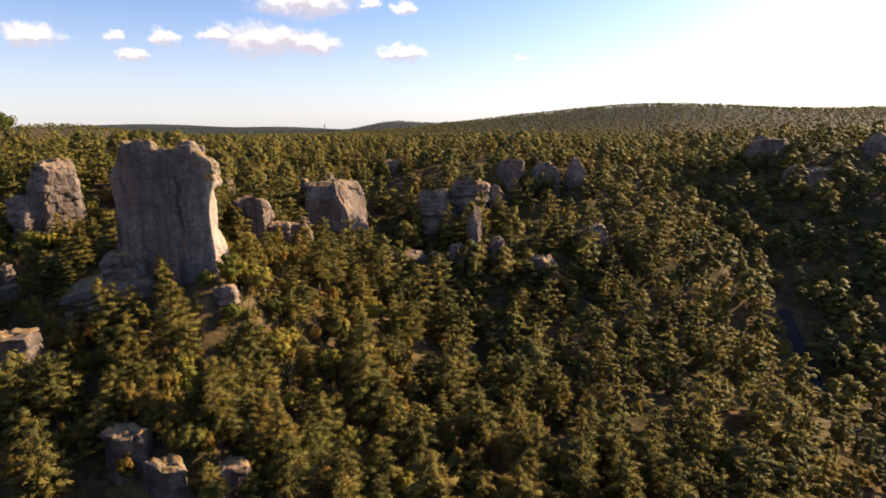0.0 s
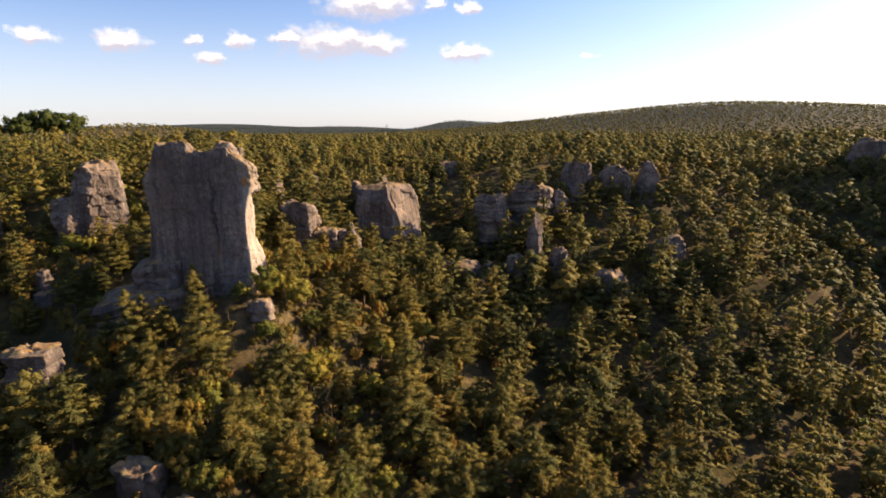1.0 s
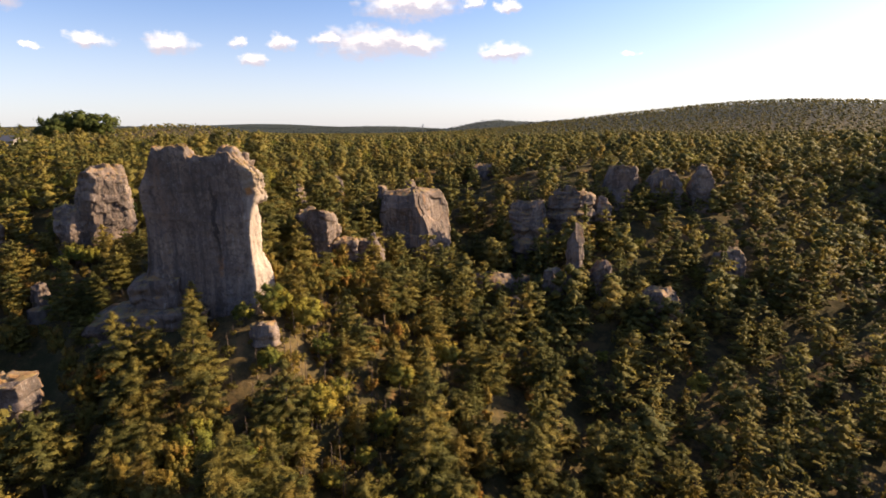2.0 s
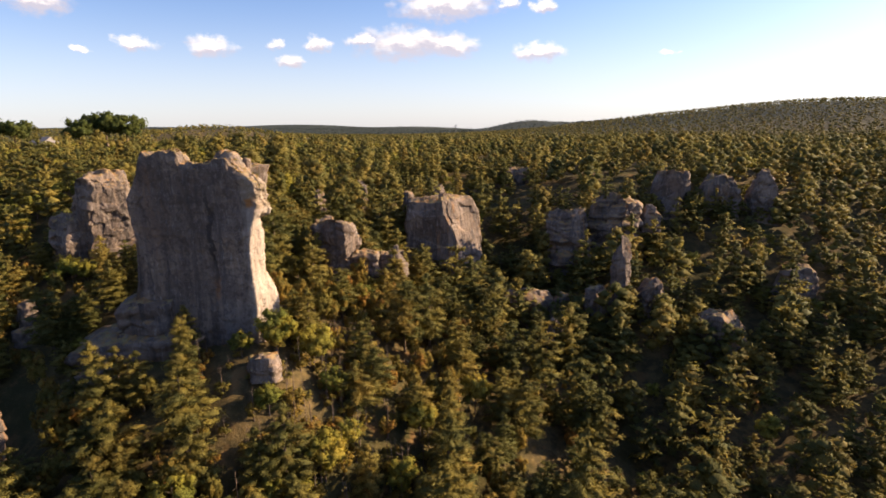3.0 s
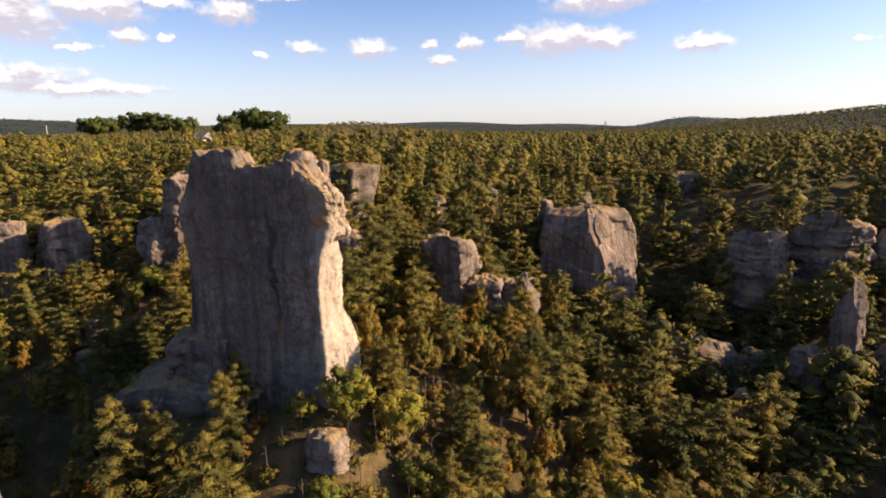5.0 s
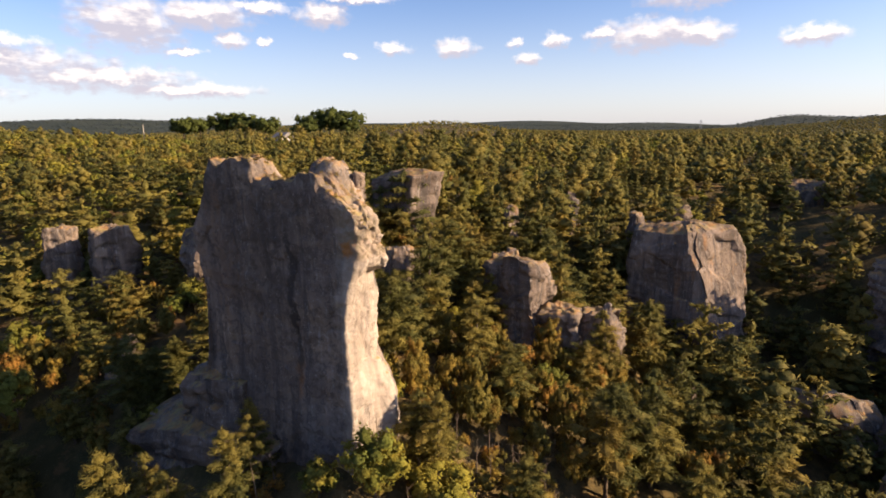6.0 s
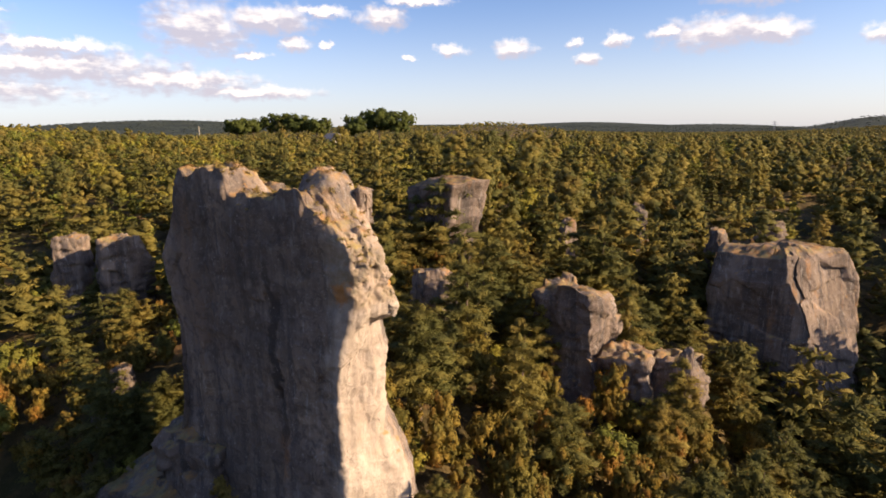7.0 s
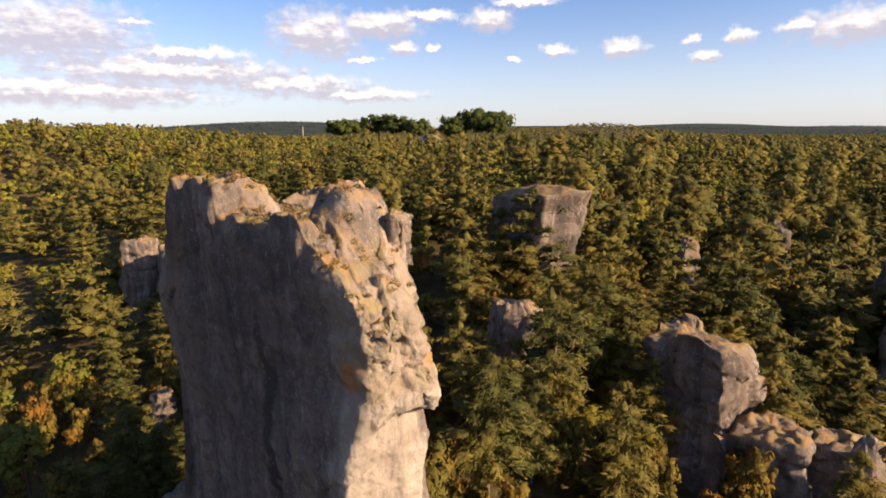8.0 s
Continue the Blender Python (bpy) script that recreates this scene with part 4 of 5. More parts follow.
OCTA = np.array([(1, 0, 0), (0, 1, 0), (-1, 0, 0), (0, -1, 0), (0, 0, 1), (0, 0, -1)], float)
OCTA_FACES = np.array([(0, 1, 4), (1, 2, 4), (2, 3, 4), (3, 0, 4), (1, 0, 5), (2, 1, 5), (3, 2, 5), (0, 3, 5)])


def clump(rng, centre, way, long, broad, thick):
    """The dense heart of a pad of foliage: an uneven, flattened lump."""
    side = np.array([-way[1], way[0], 0.0])
    turn = rng.uniform(0, 6.28)
    c, s = math.cos(turn), math.sin(turn)
    d = np.column_stack([OCTA[:, 0] * c - OCTA[:, 1] * s, OCTA[:, 0] * s + OCTA[:, 1] * c, OCTA[:, 2]])
    k = rng.uniform(0.8, 1.25, (6, 1))
    at = centre + k * (d[:, :1] * way * long + d[:, 1:2] * side * broad + d[:, 2:] * (0, 0, thick))
    n = d[:, :1] * way / long + d[:, 1:2] * side / broad + d[:, 2:] * np.array([0, 0, 1.0]) / thick
    n /= np.linalg.norm(n, axis=1, keepdims=True)
    return np.concatenate([at, n], 1)[OCTA_FACES].reshape(-1, 6)


def lumps_blended(v, tall, wide):
    """Blends the normals of the lumps with the crown's own rounded one."""
    n = v[:, :3] / (wide, wide, 0.45 * tall) - (0, 0, 0.72)
    n /= np.linalg.norm(n, axis=1, keepdims=True) + 1e-9
    n = n * 0.6 + v[:, 3:] * 0.8 + (0, 0, 0.1)
    n /= np.linalg.norm(n, axis=1, keepdims=True) + 1e-9
    return np.concatenate([v[:, :3], n], 1)


def pine_crown(seed, tall, tiers, boughs, each, size, narrow=0.3, rise=0.65):
    """Tiers of boughs that carry flat pads of needles; narrower at the tip, open and uneven."""
    rng = np.random.default_rng(seed)
    stout, bare = rng.uniform(0.27, 0.40) * tall, rng.uniform(0.12, 0.24)
    shape, sway = rng.uniform(0.38, 0.80), rng.uniform(-0.3, 0.3, 2)
    out, heart = [], []
    for t in range(tiers):
        f = min(max((t + rng.uniform(-0.2, 0.2)) / (tiers - 0.3), 0.0), 0.97)
        h = bare + (1 - bare) * f
        here = max(2, int(round(boughs * (1 - 0.5 * f))))
        turn = rng.uniform(0, 6.28)
        for b in range(here):
            a = turn + 6.283 * (b + rng.uniform(-0.3, 0.3)) / here
            reach = (stout * (1 - f) ** shape * min(1.0, 0.72 + f) * rng.uniform(0.55, 1.15) + 0.3)
            way = np.array([math.cos(a), math.sin(a), 0.0])
            for q in ((0.42, 0.88) if reach > 1.2 else (0.62,)):
                k = (0.24 * reach + 0.22) * rng.uniform(0.85, 1.25)
                c = way * reach * q + (sway[0] * h, sway[1] * h, h * tall + 0.2 * reach * q + rng.uniform(-0.12, 0.12))
                heart.append(clump(rng, c, way, k * 0.85, k * 0.65, 0.08 + 0.16 * k))
                out.append(sprays(rng, c, way, k * 1.35, k * 1.05, 0.16 + 0.30 * k, each, size, narrow, rise))
    for f in np.linspace(bare + 0.1, 0.85, 6):
        k = stout * 0.42 * (1 - f) + 0.15
        heart.append(clump(rng, np.array([sway[0] * f, sway[1] * f, f * tall]), np.array([1.0, 0, 0]), k, k, 0.55))
    tip = np.array([sway[0], sway[1], tall * 0.985])
    heart.append(clump(rng, tip - (0, 0, 0.25), np.array([1.0, 0, 0]), 0.4, 0.4, 0.5))
    out.append(cards(rng, tip, np.array([0.45, 0.45, 0.4]), each, size, narrow, (0, 0, 0.6)))
    return np.concatenate([rounded(np.concatenate(out), tall, stout, 0.35), lumps_blended(np.concatenate(heart), tall, stout)])


def puff_crown(seed, tall, pads, each, size, narrow=0.42, girth=1.0):
    """A pine seen from afar: a domed crown of overlapping cushions of needles with dark gaps between them."""
    rng = np.random.default_rng(seed)
    wide, low = rng.uniform(0.28, 0.40) * tall * girth, rng.uniform(0.18, 0.32)
    out, heart = [], []
    for i in range(pads):
        f = low + (0.95 - low) * (i + rng.uniform(0, 0.8)) / pads
        g = (f - low) / (0.95 - low)
        reach = wide * math.sqrt(max(0.03, 1 - g**1.7)) * rng.uniform(0.35, 0.9) * (0.8 if g < 0.15 else 1.0)
        a = i * 2.4 + rng.uniform(-0.5, 0.5)
        d = np.array([math.cos(a), math.sin(a), 0.0])
        k = wide * rng.uniform(0.34, 0.54) * (1.0 - 0.3 * g)
        heart.append(clump(rng, d * reach + (0, 0, f * tall), d, k * (0.85 if each else 1.2), k * (0.8 if each else 1.1), k * (0.5 if each else 0.75)))
        if each:
            out.append(cards(rng, d * reach + (0, 0, f * tall), np.array([k * 1.15, k * 1.15, k * 0.72]), each, size, narrow, d * 0.4 + (0, 0, 0.5)))
    solid = lumps_blended(np.concatenate(heart), tall, wide)
    return np.concatenate([rounded(np.concatenate(out), tall, wide, 0.1), solid]) if each else solid


def broad_crown(seed, tall, clumps, each, size, wide=0.42, narrow=0.42):
    rng = np.random.default_rng(seed)
    out, heart = [], []
    for i in range(clumps):
        d = rng.normal(size=3)
        d /= np.linalg.norm(d)
        d[2] = d[2] * 0.9 + 0.15
        c = np.array([0, 0, tall * 0.58]) + d * (tall * wide, tall * wide, tall * 0.36) * rng.uniform(0.45, 1.0)
        k = tall * rng.uniform(0.10, 0.19)
        heart.append(clump(rng, c, np.array([1.0, 0, 0]), k * 0.6, k * 0.6, k * 0.5))
        out.append(cards(rng, c, np.array([k, k, k * 0.8]), each, size, narrow, d))
    return np.concatenate([rounded(np.concatenate(out), tall, tall * wide), lumps_blended(np.concatenate(heart), tall, tall * wide)])


def trunk_mesh(seed, tall, thick, limbs):
    """A tapered, slightly bent trunk with limbs."""
    rng = random.Random(seed)
    verts, faces = [], []

    def tube(points, radii, sides):
        start = len(verts)
        for (px, py, pz), r in zip(points, radii):
            for s in range(sides):
                a = 2 * math.pi * s / sides
                verts.append((px + r * math.cos(a), py + r * math.sin(a), pz))
        for i in range(len(points) - 1):
            for s in range(sides):
                a, b = start + i * sides + s, start + i * sides + (s + 1) % sides
                faces.append((a, b, b + sides, a + sides))

    bx, by = rng.uniform(-0.25, 0.25), rng.uniform(-0.25, 0.25)
    line = [(bx * f * f, by * f * f, f * tall * 0.94 - (0.6 if f == 0 else 0)) for f in (0, 0.05, 0.2, 0.4, 0.6, 0.8, 1.0)]
    tube(line, [thick * k for k in (1.5, 1.1, 0.9, 0.7, 0.5, 0.3, 0.08)], 7)
    for i in range(limbs):
        f = 0.25 + 0.65 * (i + rng.random()) / limbs
        a, reach = rng.uniform(0, 6.283), tall * 0.27 * (1.1 - f) + 0.25
        z = f * tall
        tube([(bx * f * f, by * f * f, z), (math.cos(a) * reach * 0.5, math.sin(a) * reach * 0.5, z + reach * 0.12), (math.cos(a) * reach, math.sin(a) * reach, z + reach * 0.3)],
             [thick * 0.32, thick * 0.2, thick * 0.06], 4)
    return fast_mesh("trunk", verts, faces, BARK, True)


def plant(name, label, category, group, crown, trunk):
    ob = tagged(new(name), label, category, group)
    under(ob, "trunk", trunk)
    under(ob, "crown", crown)
    return ob


def free(x, y, gap=0.0):
    return all((x - a) ** 2 + (y - b) ** 2 > (r + gap) ** 2 for a, b, r in TAKEN)


# places along the valley from which the woods are seen: x, y, bearing of the middle of the view (left of +y)
SEEN_FROM = ((0, 0, 0), (1, 22, 10), (-2, 43, 16), (-6, 56, 27), (-12, 72, 37), (-20, 85, 46), (-26, 93, 53))


def nearness(x, y):
    """Shortest distance from which a spot in the woods is looked at; far off where it never is."""
    best = 1e9
    for ex, ey, b in SEEN_FROM:
        d = math.hypot(x - ex, y - ey)
        turn = math.degrees(math.atan2(-(x - ex), y - ey)) - b
        if abs((turn + 180) % 360 - 180) < 45:
            best = min(best, d)
    return best


def shrubby(x, y):
    """How far leafy scrub takes the place of pines: most on the sunny ridge below and behind the tower."""
    s = math.exp(-(((x + 37) / 17) ** 2 + ((y - 80) / 17) ** 2)) + 0.9 * math.exp(-(((x + 42) / 11) ** 2 + ((y - 116) / 13) ** 2))
    s += 0.6 * math.exp(-(((x + 30) / 12) ** 2 + ((y - 138) / 12) ** 2)) + 0.5 * math.exp(-(((x - 38) / 12) ** 2 + ((y - 186) / 8) ** 2))
    s += 0.8 * math.exp(-(((x + 92) / 16) ** 2 + ((y - 97) / 11) ** 2))
    s += 0.7 * math.exp(-(((x + 24) / 12) ** 2 + ((y - 100) / 14) ** 2)) + 0.6 * math.exp(-(((x + 44) / 9) ** 2 + ((y - 128) / 8) ** 2))
    return min(s, 0.85) + 0.10


def plant_woods():
    rng = random.Random(4)
    fine = [pine_crown(s, 8.6, 8, 6, 84, 0.32, 0.13, 0.5) for s in range(6)]
    good = [pine_crown(20 + s, 8.6, 7, 6, 38, 0.38, 0.17, 0.5) for s in range(7)]
    mid = [pine_crown(40 + s, 8.6, 6, 4, 12, 0.50, 0.24, 0.5) for s in range(6)] + [puff_crown(50 + s, 8.2, 17, 26, 0.44, 0.30) for s in range(4)]
    low = [puff_crown(60 + s, 7.0, 13, 14, 0.52, 0.36, 1.28) for s in range(8)]
    bare = [puff_crown(80 + s, 6.4, 8, 5, 0.66, 0.4, 1.4) for s in range(6)]
    leafy_fine = [broad_crown(100 + s, 5.0, 44, 40, 0.21) for s in range(4)]
    leafy_good = [broad_crown(120 + s, 5.0, 32, 24, 0.32) for s in range(4)]
    leafy_mid = [broad_crown(140 + s, 5.0, 16, 12, 0.44) for s in range(4)]
    trunks = [trunk_mesh(s, 8.0, 0.16, 12) for s in range(4)]
    thin = [trunk_mesh(30 + s, 5.0, 0.09, 7) for s in range(3)]
    pines = [plant("pine_tree", "olive-green pine with tiered boughs on the rocky slope", "pine tree", "pines of the wooded slopes", crown_mesh("crown", v, NEEDLES), trunks[i % 4]) for i, v in enumerate(fine + good)]
    leafy = [plant("broadleaf_tree", "small yellow-green leafy tree among pines", "tree", "leafy trees among the pines", crown_mesh("crown", v, LEAVES), thin[i % 3]) for i, v in enumerate(leafy_fine + leafy_good)]
    shrub_crowns = [broad_crown(160 + s, 5.0, 26, 22, 0.27) for s in range(4)] + [broad_crown(170 + s, 5.0, 18, 12, 0.42) for s in range(4)]
    shrubs = [plant("shrub", "autumn-coloured shrub, ochre and orange, on the slope", "shrub", "autumn shrubs", crown_mesh("crown", v * (0.6, 0.6, 0.5, 1, 1, 1), AUTUMN), thin[i % 3]) for i, v in enumerate(shrub_crowns)]
    used = set()
    spots = []
    step = 5.8
    for i in range(-86, 87):
        for j in range(0, 100):
            x, y = i * step + rng.uniform(-2.6, 2.6), 42 + j * step + rng.uniform(-2.6, 2.6)
            if math.hypot(x, y - 60) > 400:
                continue
            d = nearness(x, y)
            if -84 < x < -58 and 72 < y < 94 and rng.random() < 0.7:
                continue
            if d > 420 or not free(x, y) or (d > 95 and -60 < x < 30 and rng.random() < min(0.25, (d - 95) / 90)):
                continue
            spots.append((d, x, y, rng.random(), rng.random(), rng.random()))
    # the plateau west of the tower is more closely wooded
    for i in range(0, 48):
        for j in range(0, 34):
            x, y = -58 - i * 5.8 + rng.uniform(-2, 2), 103 + j * 5.8 + rng.uniform(-2, 2)
            d = nearness(x, y)
            if 60 < d < 300 and free(x, y) and rng.random() < 0.6:
                spots.append((d, x, y, rng.random(), rng.random() * 0.5, rng.random()))
    # filling scrub between the pines of the nearer slopes
    for i in range(-46, 47):
        for j in range(0, 70):
            x, y = i * 2.2 + rng.uniform(-1.0, 1.0), 48 + j * 2.2 + rng.uniform(-1.0, 1.0)
            d = nearness(x, y)
            s = shrubby(x, y)
            if d < 120 and free(x, y, -0.6) and rng.random() < s * 0.95:
                spots.append((d, x, y, -1.0, rng.random(), rng.random()))
    # pines crowding the slope below the tower
    for i in range(0, 11):
        for j in range(0, 8):
            x, y = -57 + i * 3.5 + rng.uniform(-1.4, 1.4), 70 + j * 3.4 + rng.uniform(-1.4, 1.4)
            if free(x, y, 0.4) and rng.random() < 0.35:
                spots.append((nearness(x, y), x, y, 0.95, rng.random() * 0.8, rng.random()))
    # and the sunny ridge before it
    for i in range(0, 10):
        for j in range(0, 9):
            x, y = -46 + i * 4.3 + rng.uniform(-1.6, 1.6), 74 + j * 4.3 + rng.uniform(-1.6, 1.6)
            if free(x, y, 0.2) and rng.random() < 0.22:
                spots.append((nearness(x, y), x, y, rng.random() * 0.6 + 0.3, rng.random() * 0.7, rng.random()))
    # trees close round the feet of the rocks
    for rx, ry, wide, deep in SKIRTED:
        for _ in range(int(wide / 1.6) + 2):
            a = radians(rng.uniform(-190, 10))
            x, y = rx + math.cos(a) * (wide * 0.55 + rng.uniform(0.4, 2.2)), ry + math.sin(a) * (deep * 0.55 + rng.uniform(0.4, 2.4))
            d = nearness(x, y)
            if d < 260 and free(x, y, -0.3):
                spots.append((d, x, y, rng.random(), rng.random() * 0.7, rng.random()))
    spots.sort()
    ground = land([s[1] for s in spots], [s[2] for s in spots])
    for x, y, z in ((-5, 183, 37.6), (0.5, 184, 38.0), (5, 189, 40.2), (10, 186, 40.4), (24, 204, 45.6), (-39, 175, 41.4), (-32, 176, 41.2), (-20, 231, 44.4), (-29, 231, 44.2), (36, 206, 44.6)):
        spots.append((nearness(x, y), x, y, 0.95, rng.random() * 0.35, rng.random()))
        ground = np.append(ground, z)
    counts = {"pine": 0, "leafy": 0, "shrub": 0}
    bulk = {}
    for (d, x, y, kind, a, b), z in zip(spots, ground):
        s = shrubby(x, y)
        what = "shrub" if kind < s * 0.42 and s > 0.25 or kind < 0 else "leafy" if kind < s * 0.68 else "pine"
        open_ground = math.hypot(x + 39, y - 99) < 7.5 or math.hypot(x + 38, y - 114) < 6.5
        if what == "pine" and (open_ground or s > 0.6 and a < 0.3):
            what = "shrub"
        if what == "pine" and x < -75 and kind < 0.48:
            what = "leafy"
        size = {"shrub": 0.6 + (0.65 if kind < 0 else 0.9) * a, "leafy": 0.75 + 0.6 * a, "pine": (0.80 + 0.66 * a * a + 0.12 * a) * (0.92 if d > 150 else 1.0)}[what]
        if -64 < x < -38 and 88 < y < 100:
            size *= 0.75
        if -108 < x < -58 and 94 < y < 128:
            size *= 0.72
        if x < -150 and what == "pine":
            size *= 0.85
        pose_here = pose(x, y, float(z) - 0.1, 0, 0, b * 360)
        fine_now = d < 52
        if counts[what] < {"pine": 290, "leafy": 130, "shrub": 220}[what] and d < 118:
            family = {"pine": pines, "leafy": leafy, "shrub": shrubs}[what]
            n = 6 if what == "pine" else 4
            pick = family[int(b * 97) % n] if fine_now else family[n + int(b * 97) % (len(family) - n)]
            counts[what] += 1
            if pick in used:
                ob = copy_thing(pick, pose_here)
            else:
                used.add(pick)
                ob = pick
                ob.matrix_basis = pose_here
            ob.scale = (size, size, size * (0.9 + 0.25 * a))
            continue
        if what == "pine":
            lod = good if d < 72 else mid if d < 150 else low if d < 260 else bare
        else:
            lod = leafy_good if d < 72 else leafy_mid
        key = ("pines" if what == "pine" else "scrub" if what == "shrub" else "leafy", )
        v = lod[int(b * 97) % len(lod)]
        k = size * (0.6 if what == "shrub" else 1.0)
        bulk.setdefault(key[0], []).append(placed(v, x, y, z - 0.1, b * 6.283, k, size * (0.9 + 0.25 * a)))
    for ob in pines + leafy + shrubs:
        if ob not in used:
            for o in (*ob.children, ob):
                bpy.data.objects.remove(o)
    # woods of the plateau and the far hills
    thinned = [puff_crown(90 + s, 6.0, 3, 0, 0, 0.4, 1.2) for s in range(5)]
    far, behind = [], []
    for i in range(-137, 138):
        for j in range(0, 128):
            x, y = i * 9.4 + rng.uniform(-4.2, 4.2), 60 + j * 9.4 + rng.uniform(-4.2, 4.2)
            d = nearness(x, y)
            if 400 < d < 1150 and math.hypot(x, y - 60) >= 400:
                far.append((x, y, rng.random(), rng.random()))
    # the wood goes on behind the start of the flight
    for i in range(-24, 25):
        for j in range(-14, 18):
            x, y = i * 6.6 + rng.uniform(-2.6, 2.6), j * 6.6 + rng.uniform(-2.6, 2.6)
            if nearness(x, y) > 1e8 or y < 42:
                behind.append((x, y, rng.random(), rng.random()))
    zs = land([f[0] for f in behind], [f[1] for f in behind])
    for (x, y, a, b), z in zip(behind, zs):
        bulk["pines"].append(placed(bare[int(b * 97) % 5], x, y, z - 0.1, b * 50, 1.25 + 0.5 * a, 1.0 + 0.4 * a))
    zs = land([f[0] for f in far], [f[1] for f in far])
    for (x, y, a, b), z in zip(far, zs):
        v = thinned[int(b * 97) % 5]
        k = 0.7 + 0.4 * a
        bulk.setdefault("far", []).append(placed(v, x, y, z, b * 50, k * 1.6, k))
    farther = []
    for i in range(-120, 121):
        for j in range(0, 121):
            x, y = i * 24.0 + rng.uniform(-11, 11), 60 + j * 24.0 + rng.uniform(-11, 11)
            d = nearness(x, y)
            if 1130 < d < 3000:
                farther.append((x, y, rng.random(), rng.random()))
    zs = land([f[0] for f in farther], [f[1] for f in farther])
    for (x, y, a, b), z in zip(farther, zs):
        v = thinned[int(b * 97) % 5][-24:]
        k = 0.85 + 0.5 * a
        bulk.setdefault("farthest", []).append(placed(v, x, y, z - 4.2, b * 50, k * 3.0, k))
    for key, name, label, mat in (("pines", "pine_wood", "dense olive-green pine wood on the slopes", NEEDLES), ("leafy", "leafy_wood", "leafy trees scattered through the pine wood", LEAVES), ("scrub", "scrub", "ochre scrub on the rocky slope", AUTUMN), ("far", "plateau_wood", "pine wood covering the plateau", NEEDLES), ("farthest", "hill_wood", "woods on the distant hills, tinted dark blue-green for haze", HAZED)):
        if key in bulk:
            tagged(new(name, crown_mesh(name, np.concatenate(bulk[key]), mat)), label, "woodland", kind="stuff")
    print("plants", counts, {k: (len(v), sum(len(q) for q in v) // 3) for k, v in bulk.items()}, len(far), len(farther))


plant_woods()


def oaks():
    """Round dark oaks that stand above the plateau's skyline."""
    crown = [crown_mesh("crown", broad_crown(300 + s, 11.0, 60, 30, 0.75, 0.5), OAK) for s in range(3)]
    stem = trunk_mesh(77, 8.0, 0.3, 9)
    for i, (x, y, top, size) in enumerate(((-225.3, 247, 66, 1.05), (-222.5, 259.3, 70.2, 1.35), (-212.7, 261.3, 68.6, 1.25), (-345, 251.7, 67.5, 1.2), (-345, 262.4, 68.4, 1.2), (-338.7, 277, 71.4, 1.5), (-325, 280.7, 69.8, 1.35), (-310.6, 285, 68.2, 1.3))):
        ob = plant("oak_tree", "dark round-crowned oak standing above the pine wood", "oak tree", "oaks on the skyline", crown[i % 3], stem)
        ob.matrix_basis = pose(x, y, top - 10.4 * size * 1.12, 0, 0, i * 77)
        ob.scale = (size * 1.2, size * 1.2, size * 1.12)


oaks()


def box(bm, x, y, z, w, d, h):
    bmesh.ops.create_cube(bm, size=1.0, matrix=Matrix.Translation((x, y, z + h / 2)) @ Matrix.Diagonal((w, d, h, 1)))


def plain(name, a, b, scale=3.0, rough=0.8):
    m, g = material(name)
    pos = g.node("ShaderNodeNewGeometry").outputs["Position"]
    n = g.noise(pos, scale, 5, 0.6)
    finish(g, g.mix(n, a, b), rough, n, 0.4, 0.03)
    return m


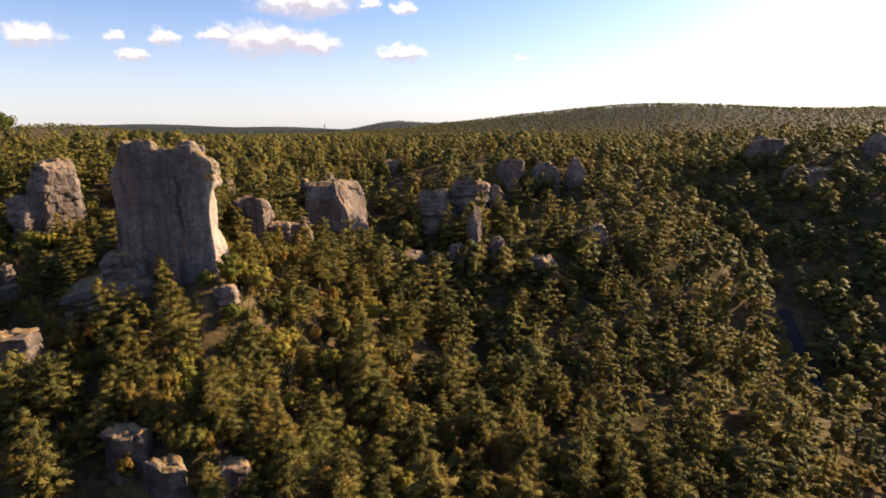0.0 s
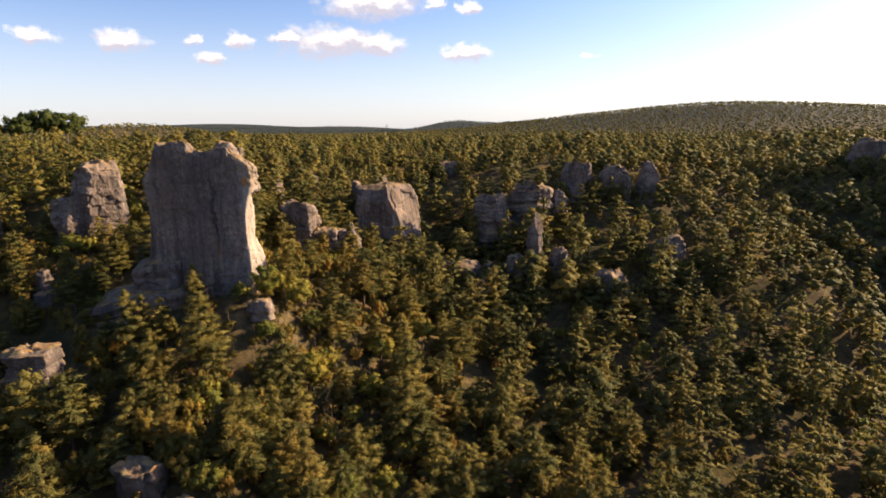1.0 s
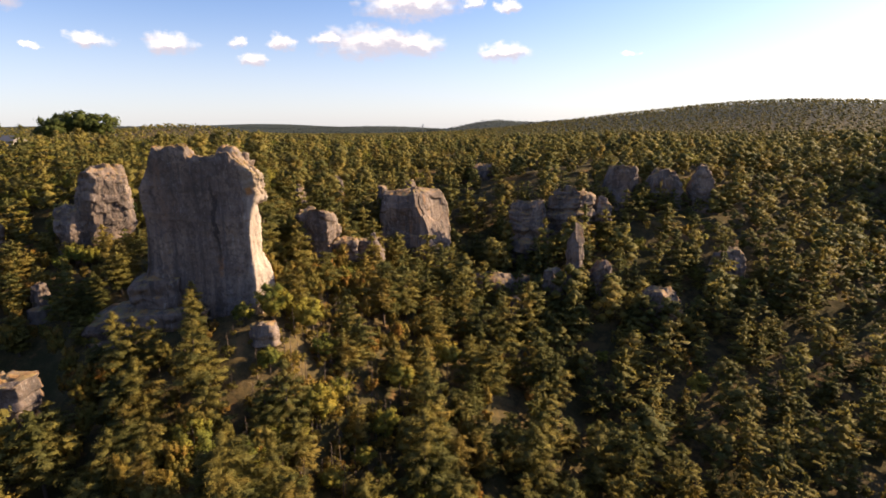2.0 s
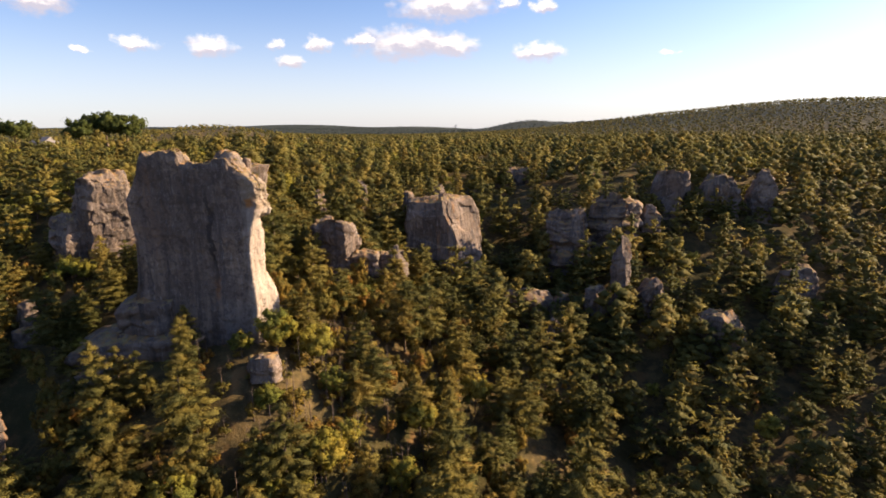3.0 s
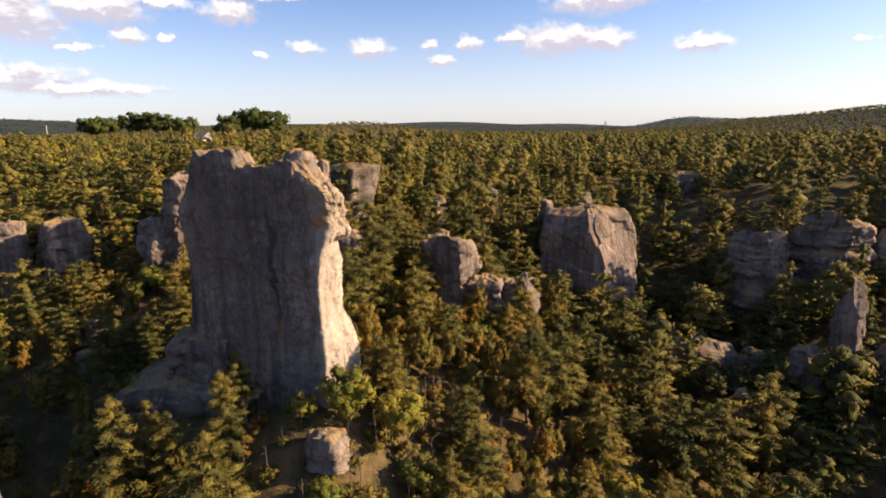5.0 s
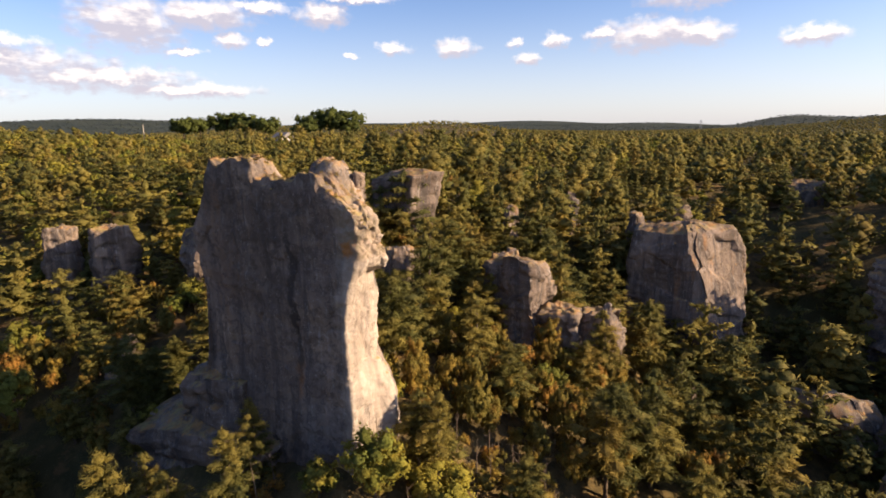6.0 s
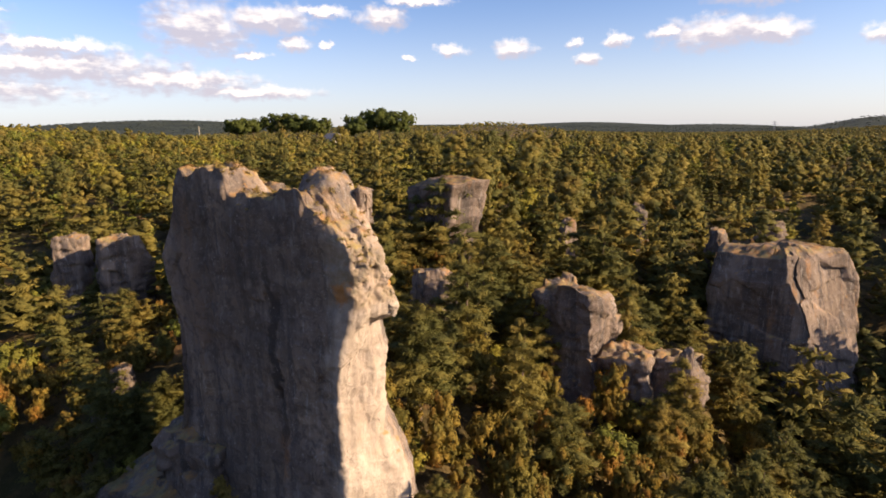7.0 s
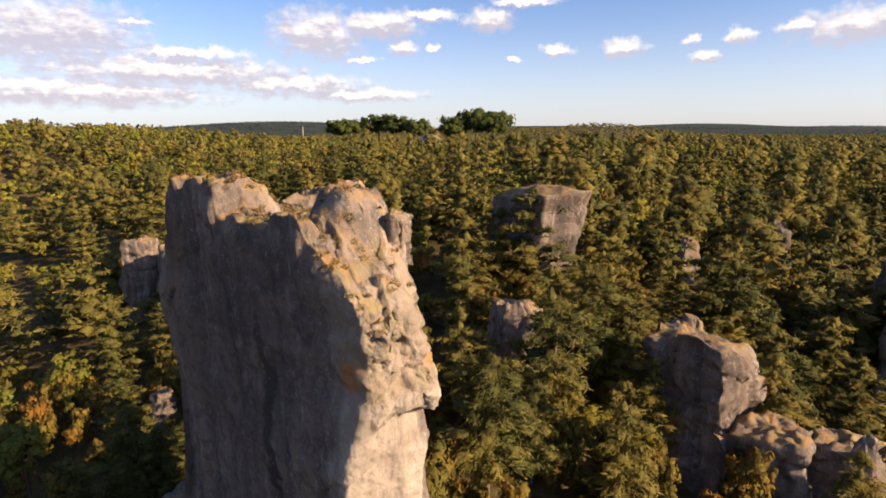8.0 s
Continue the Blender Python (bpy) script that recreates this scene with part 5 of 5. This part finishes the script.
def skyline_things():
    """A farmhouse between the oaks, a pylon and a pale post, far off on the plateau."""
    wall, roof, steel = plain("farm_stone", (0.36, 0.31, 0.25), (0.48, 0.42, 0.35)), plain("roof_slate", (0.16, 0.14, 0.13), (0.25, 0.22, 0.20)), plain("grey_steel", (0.25, 0.25, 0.26), (0.35, 0.35, 0.36), 2.0, 0.5)
    hx, hy, hz = -272.0, 269.0, 51.3
    farm = tagged(new("farmhouse"), "small pale stone farmhouse with a slate roof", "house")
    bm = bmesh.new()
    box(bm, hx, hy, hz - 4, 9, 8, 8.3)
    part("wall", bm, wall, farm)
    bm = bmesh.new()
    pts = [(-5, -4.6, 4.2), (5, -4.6, 4.2), (5, 4.6, 4.2), (-5, 4.6, 4.2), (-5, 0, 7.2), (5, 0, 7.2)]
    v = [bm.verts.new((hx + a, hy + b, hz + c)) for a, b, c in pts]
    for f in ((0, 1, 5, 4), (2, 3, 4, 5), (0, 4, 3), (1, 2, 5), (3, 2, 1, 0)):
        bm.faces.new([v[i] for i in f])
    part("roof", bm, roof, farm, "grey slate roof")
    for i in (-3, 0, 3):
        bm = bmesh.new()
        box(bm, hx + i, hy - 4.02, hz + 1.2, 0.9, 0.12, 1.3)
        part("window", bm, steel, farm)
    mast = tagged(new("pylon"), "thin grey steel pylon on the horizon", "pylon")
    px, py = -238.0, 1072.0
    pz = float(land(px, py)[0])
    for a, b in ((-1, -1), (1, -1), (1, 1), (-1, 1)):
        bm = bmesh.new()
        v = [bm.verts.new((px + a * k + e, py + b * k, pz + z)) for k, z, e in ((1.7, 0, -0.14), (1.7, 0, 0.14), (0.25, 21, 0.14), (0.25, 21, -0.14))]
        bm.faces.new(v)
        bmesh.ops.solidify(bm, geom=bm.faces[:], thickness=0.25)
        part("leg", bm, steel, mast)
    for z, w in ((15.5, 9.0), (18.5, 7.0)):
        bm = bmesh.new()
        box(bm, px, py, pz + z, w, 0.4, 0.4)
        part("arm", bm, steel, mast)
    post = tagged(new("post"), "pale wooden post above the scrub", "post")
    qx, qy = -362.0, 236.0
    qz = float(land(qx, qy)[0])
    bm = bmesh.new()
    bmesh.ops.create_cone(bm, cap_ends=True, segments=8, radius1=0.32, radius2=0.24, depth=13, matrix=Matrix.Translation((qx, qy, qz + 6)))
    part("shaft", bm, plain("pale_wood", (0.40, 0.34, 0.27), (0.52, 0.45, 0.36)), post)


skyline_things()
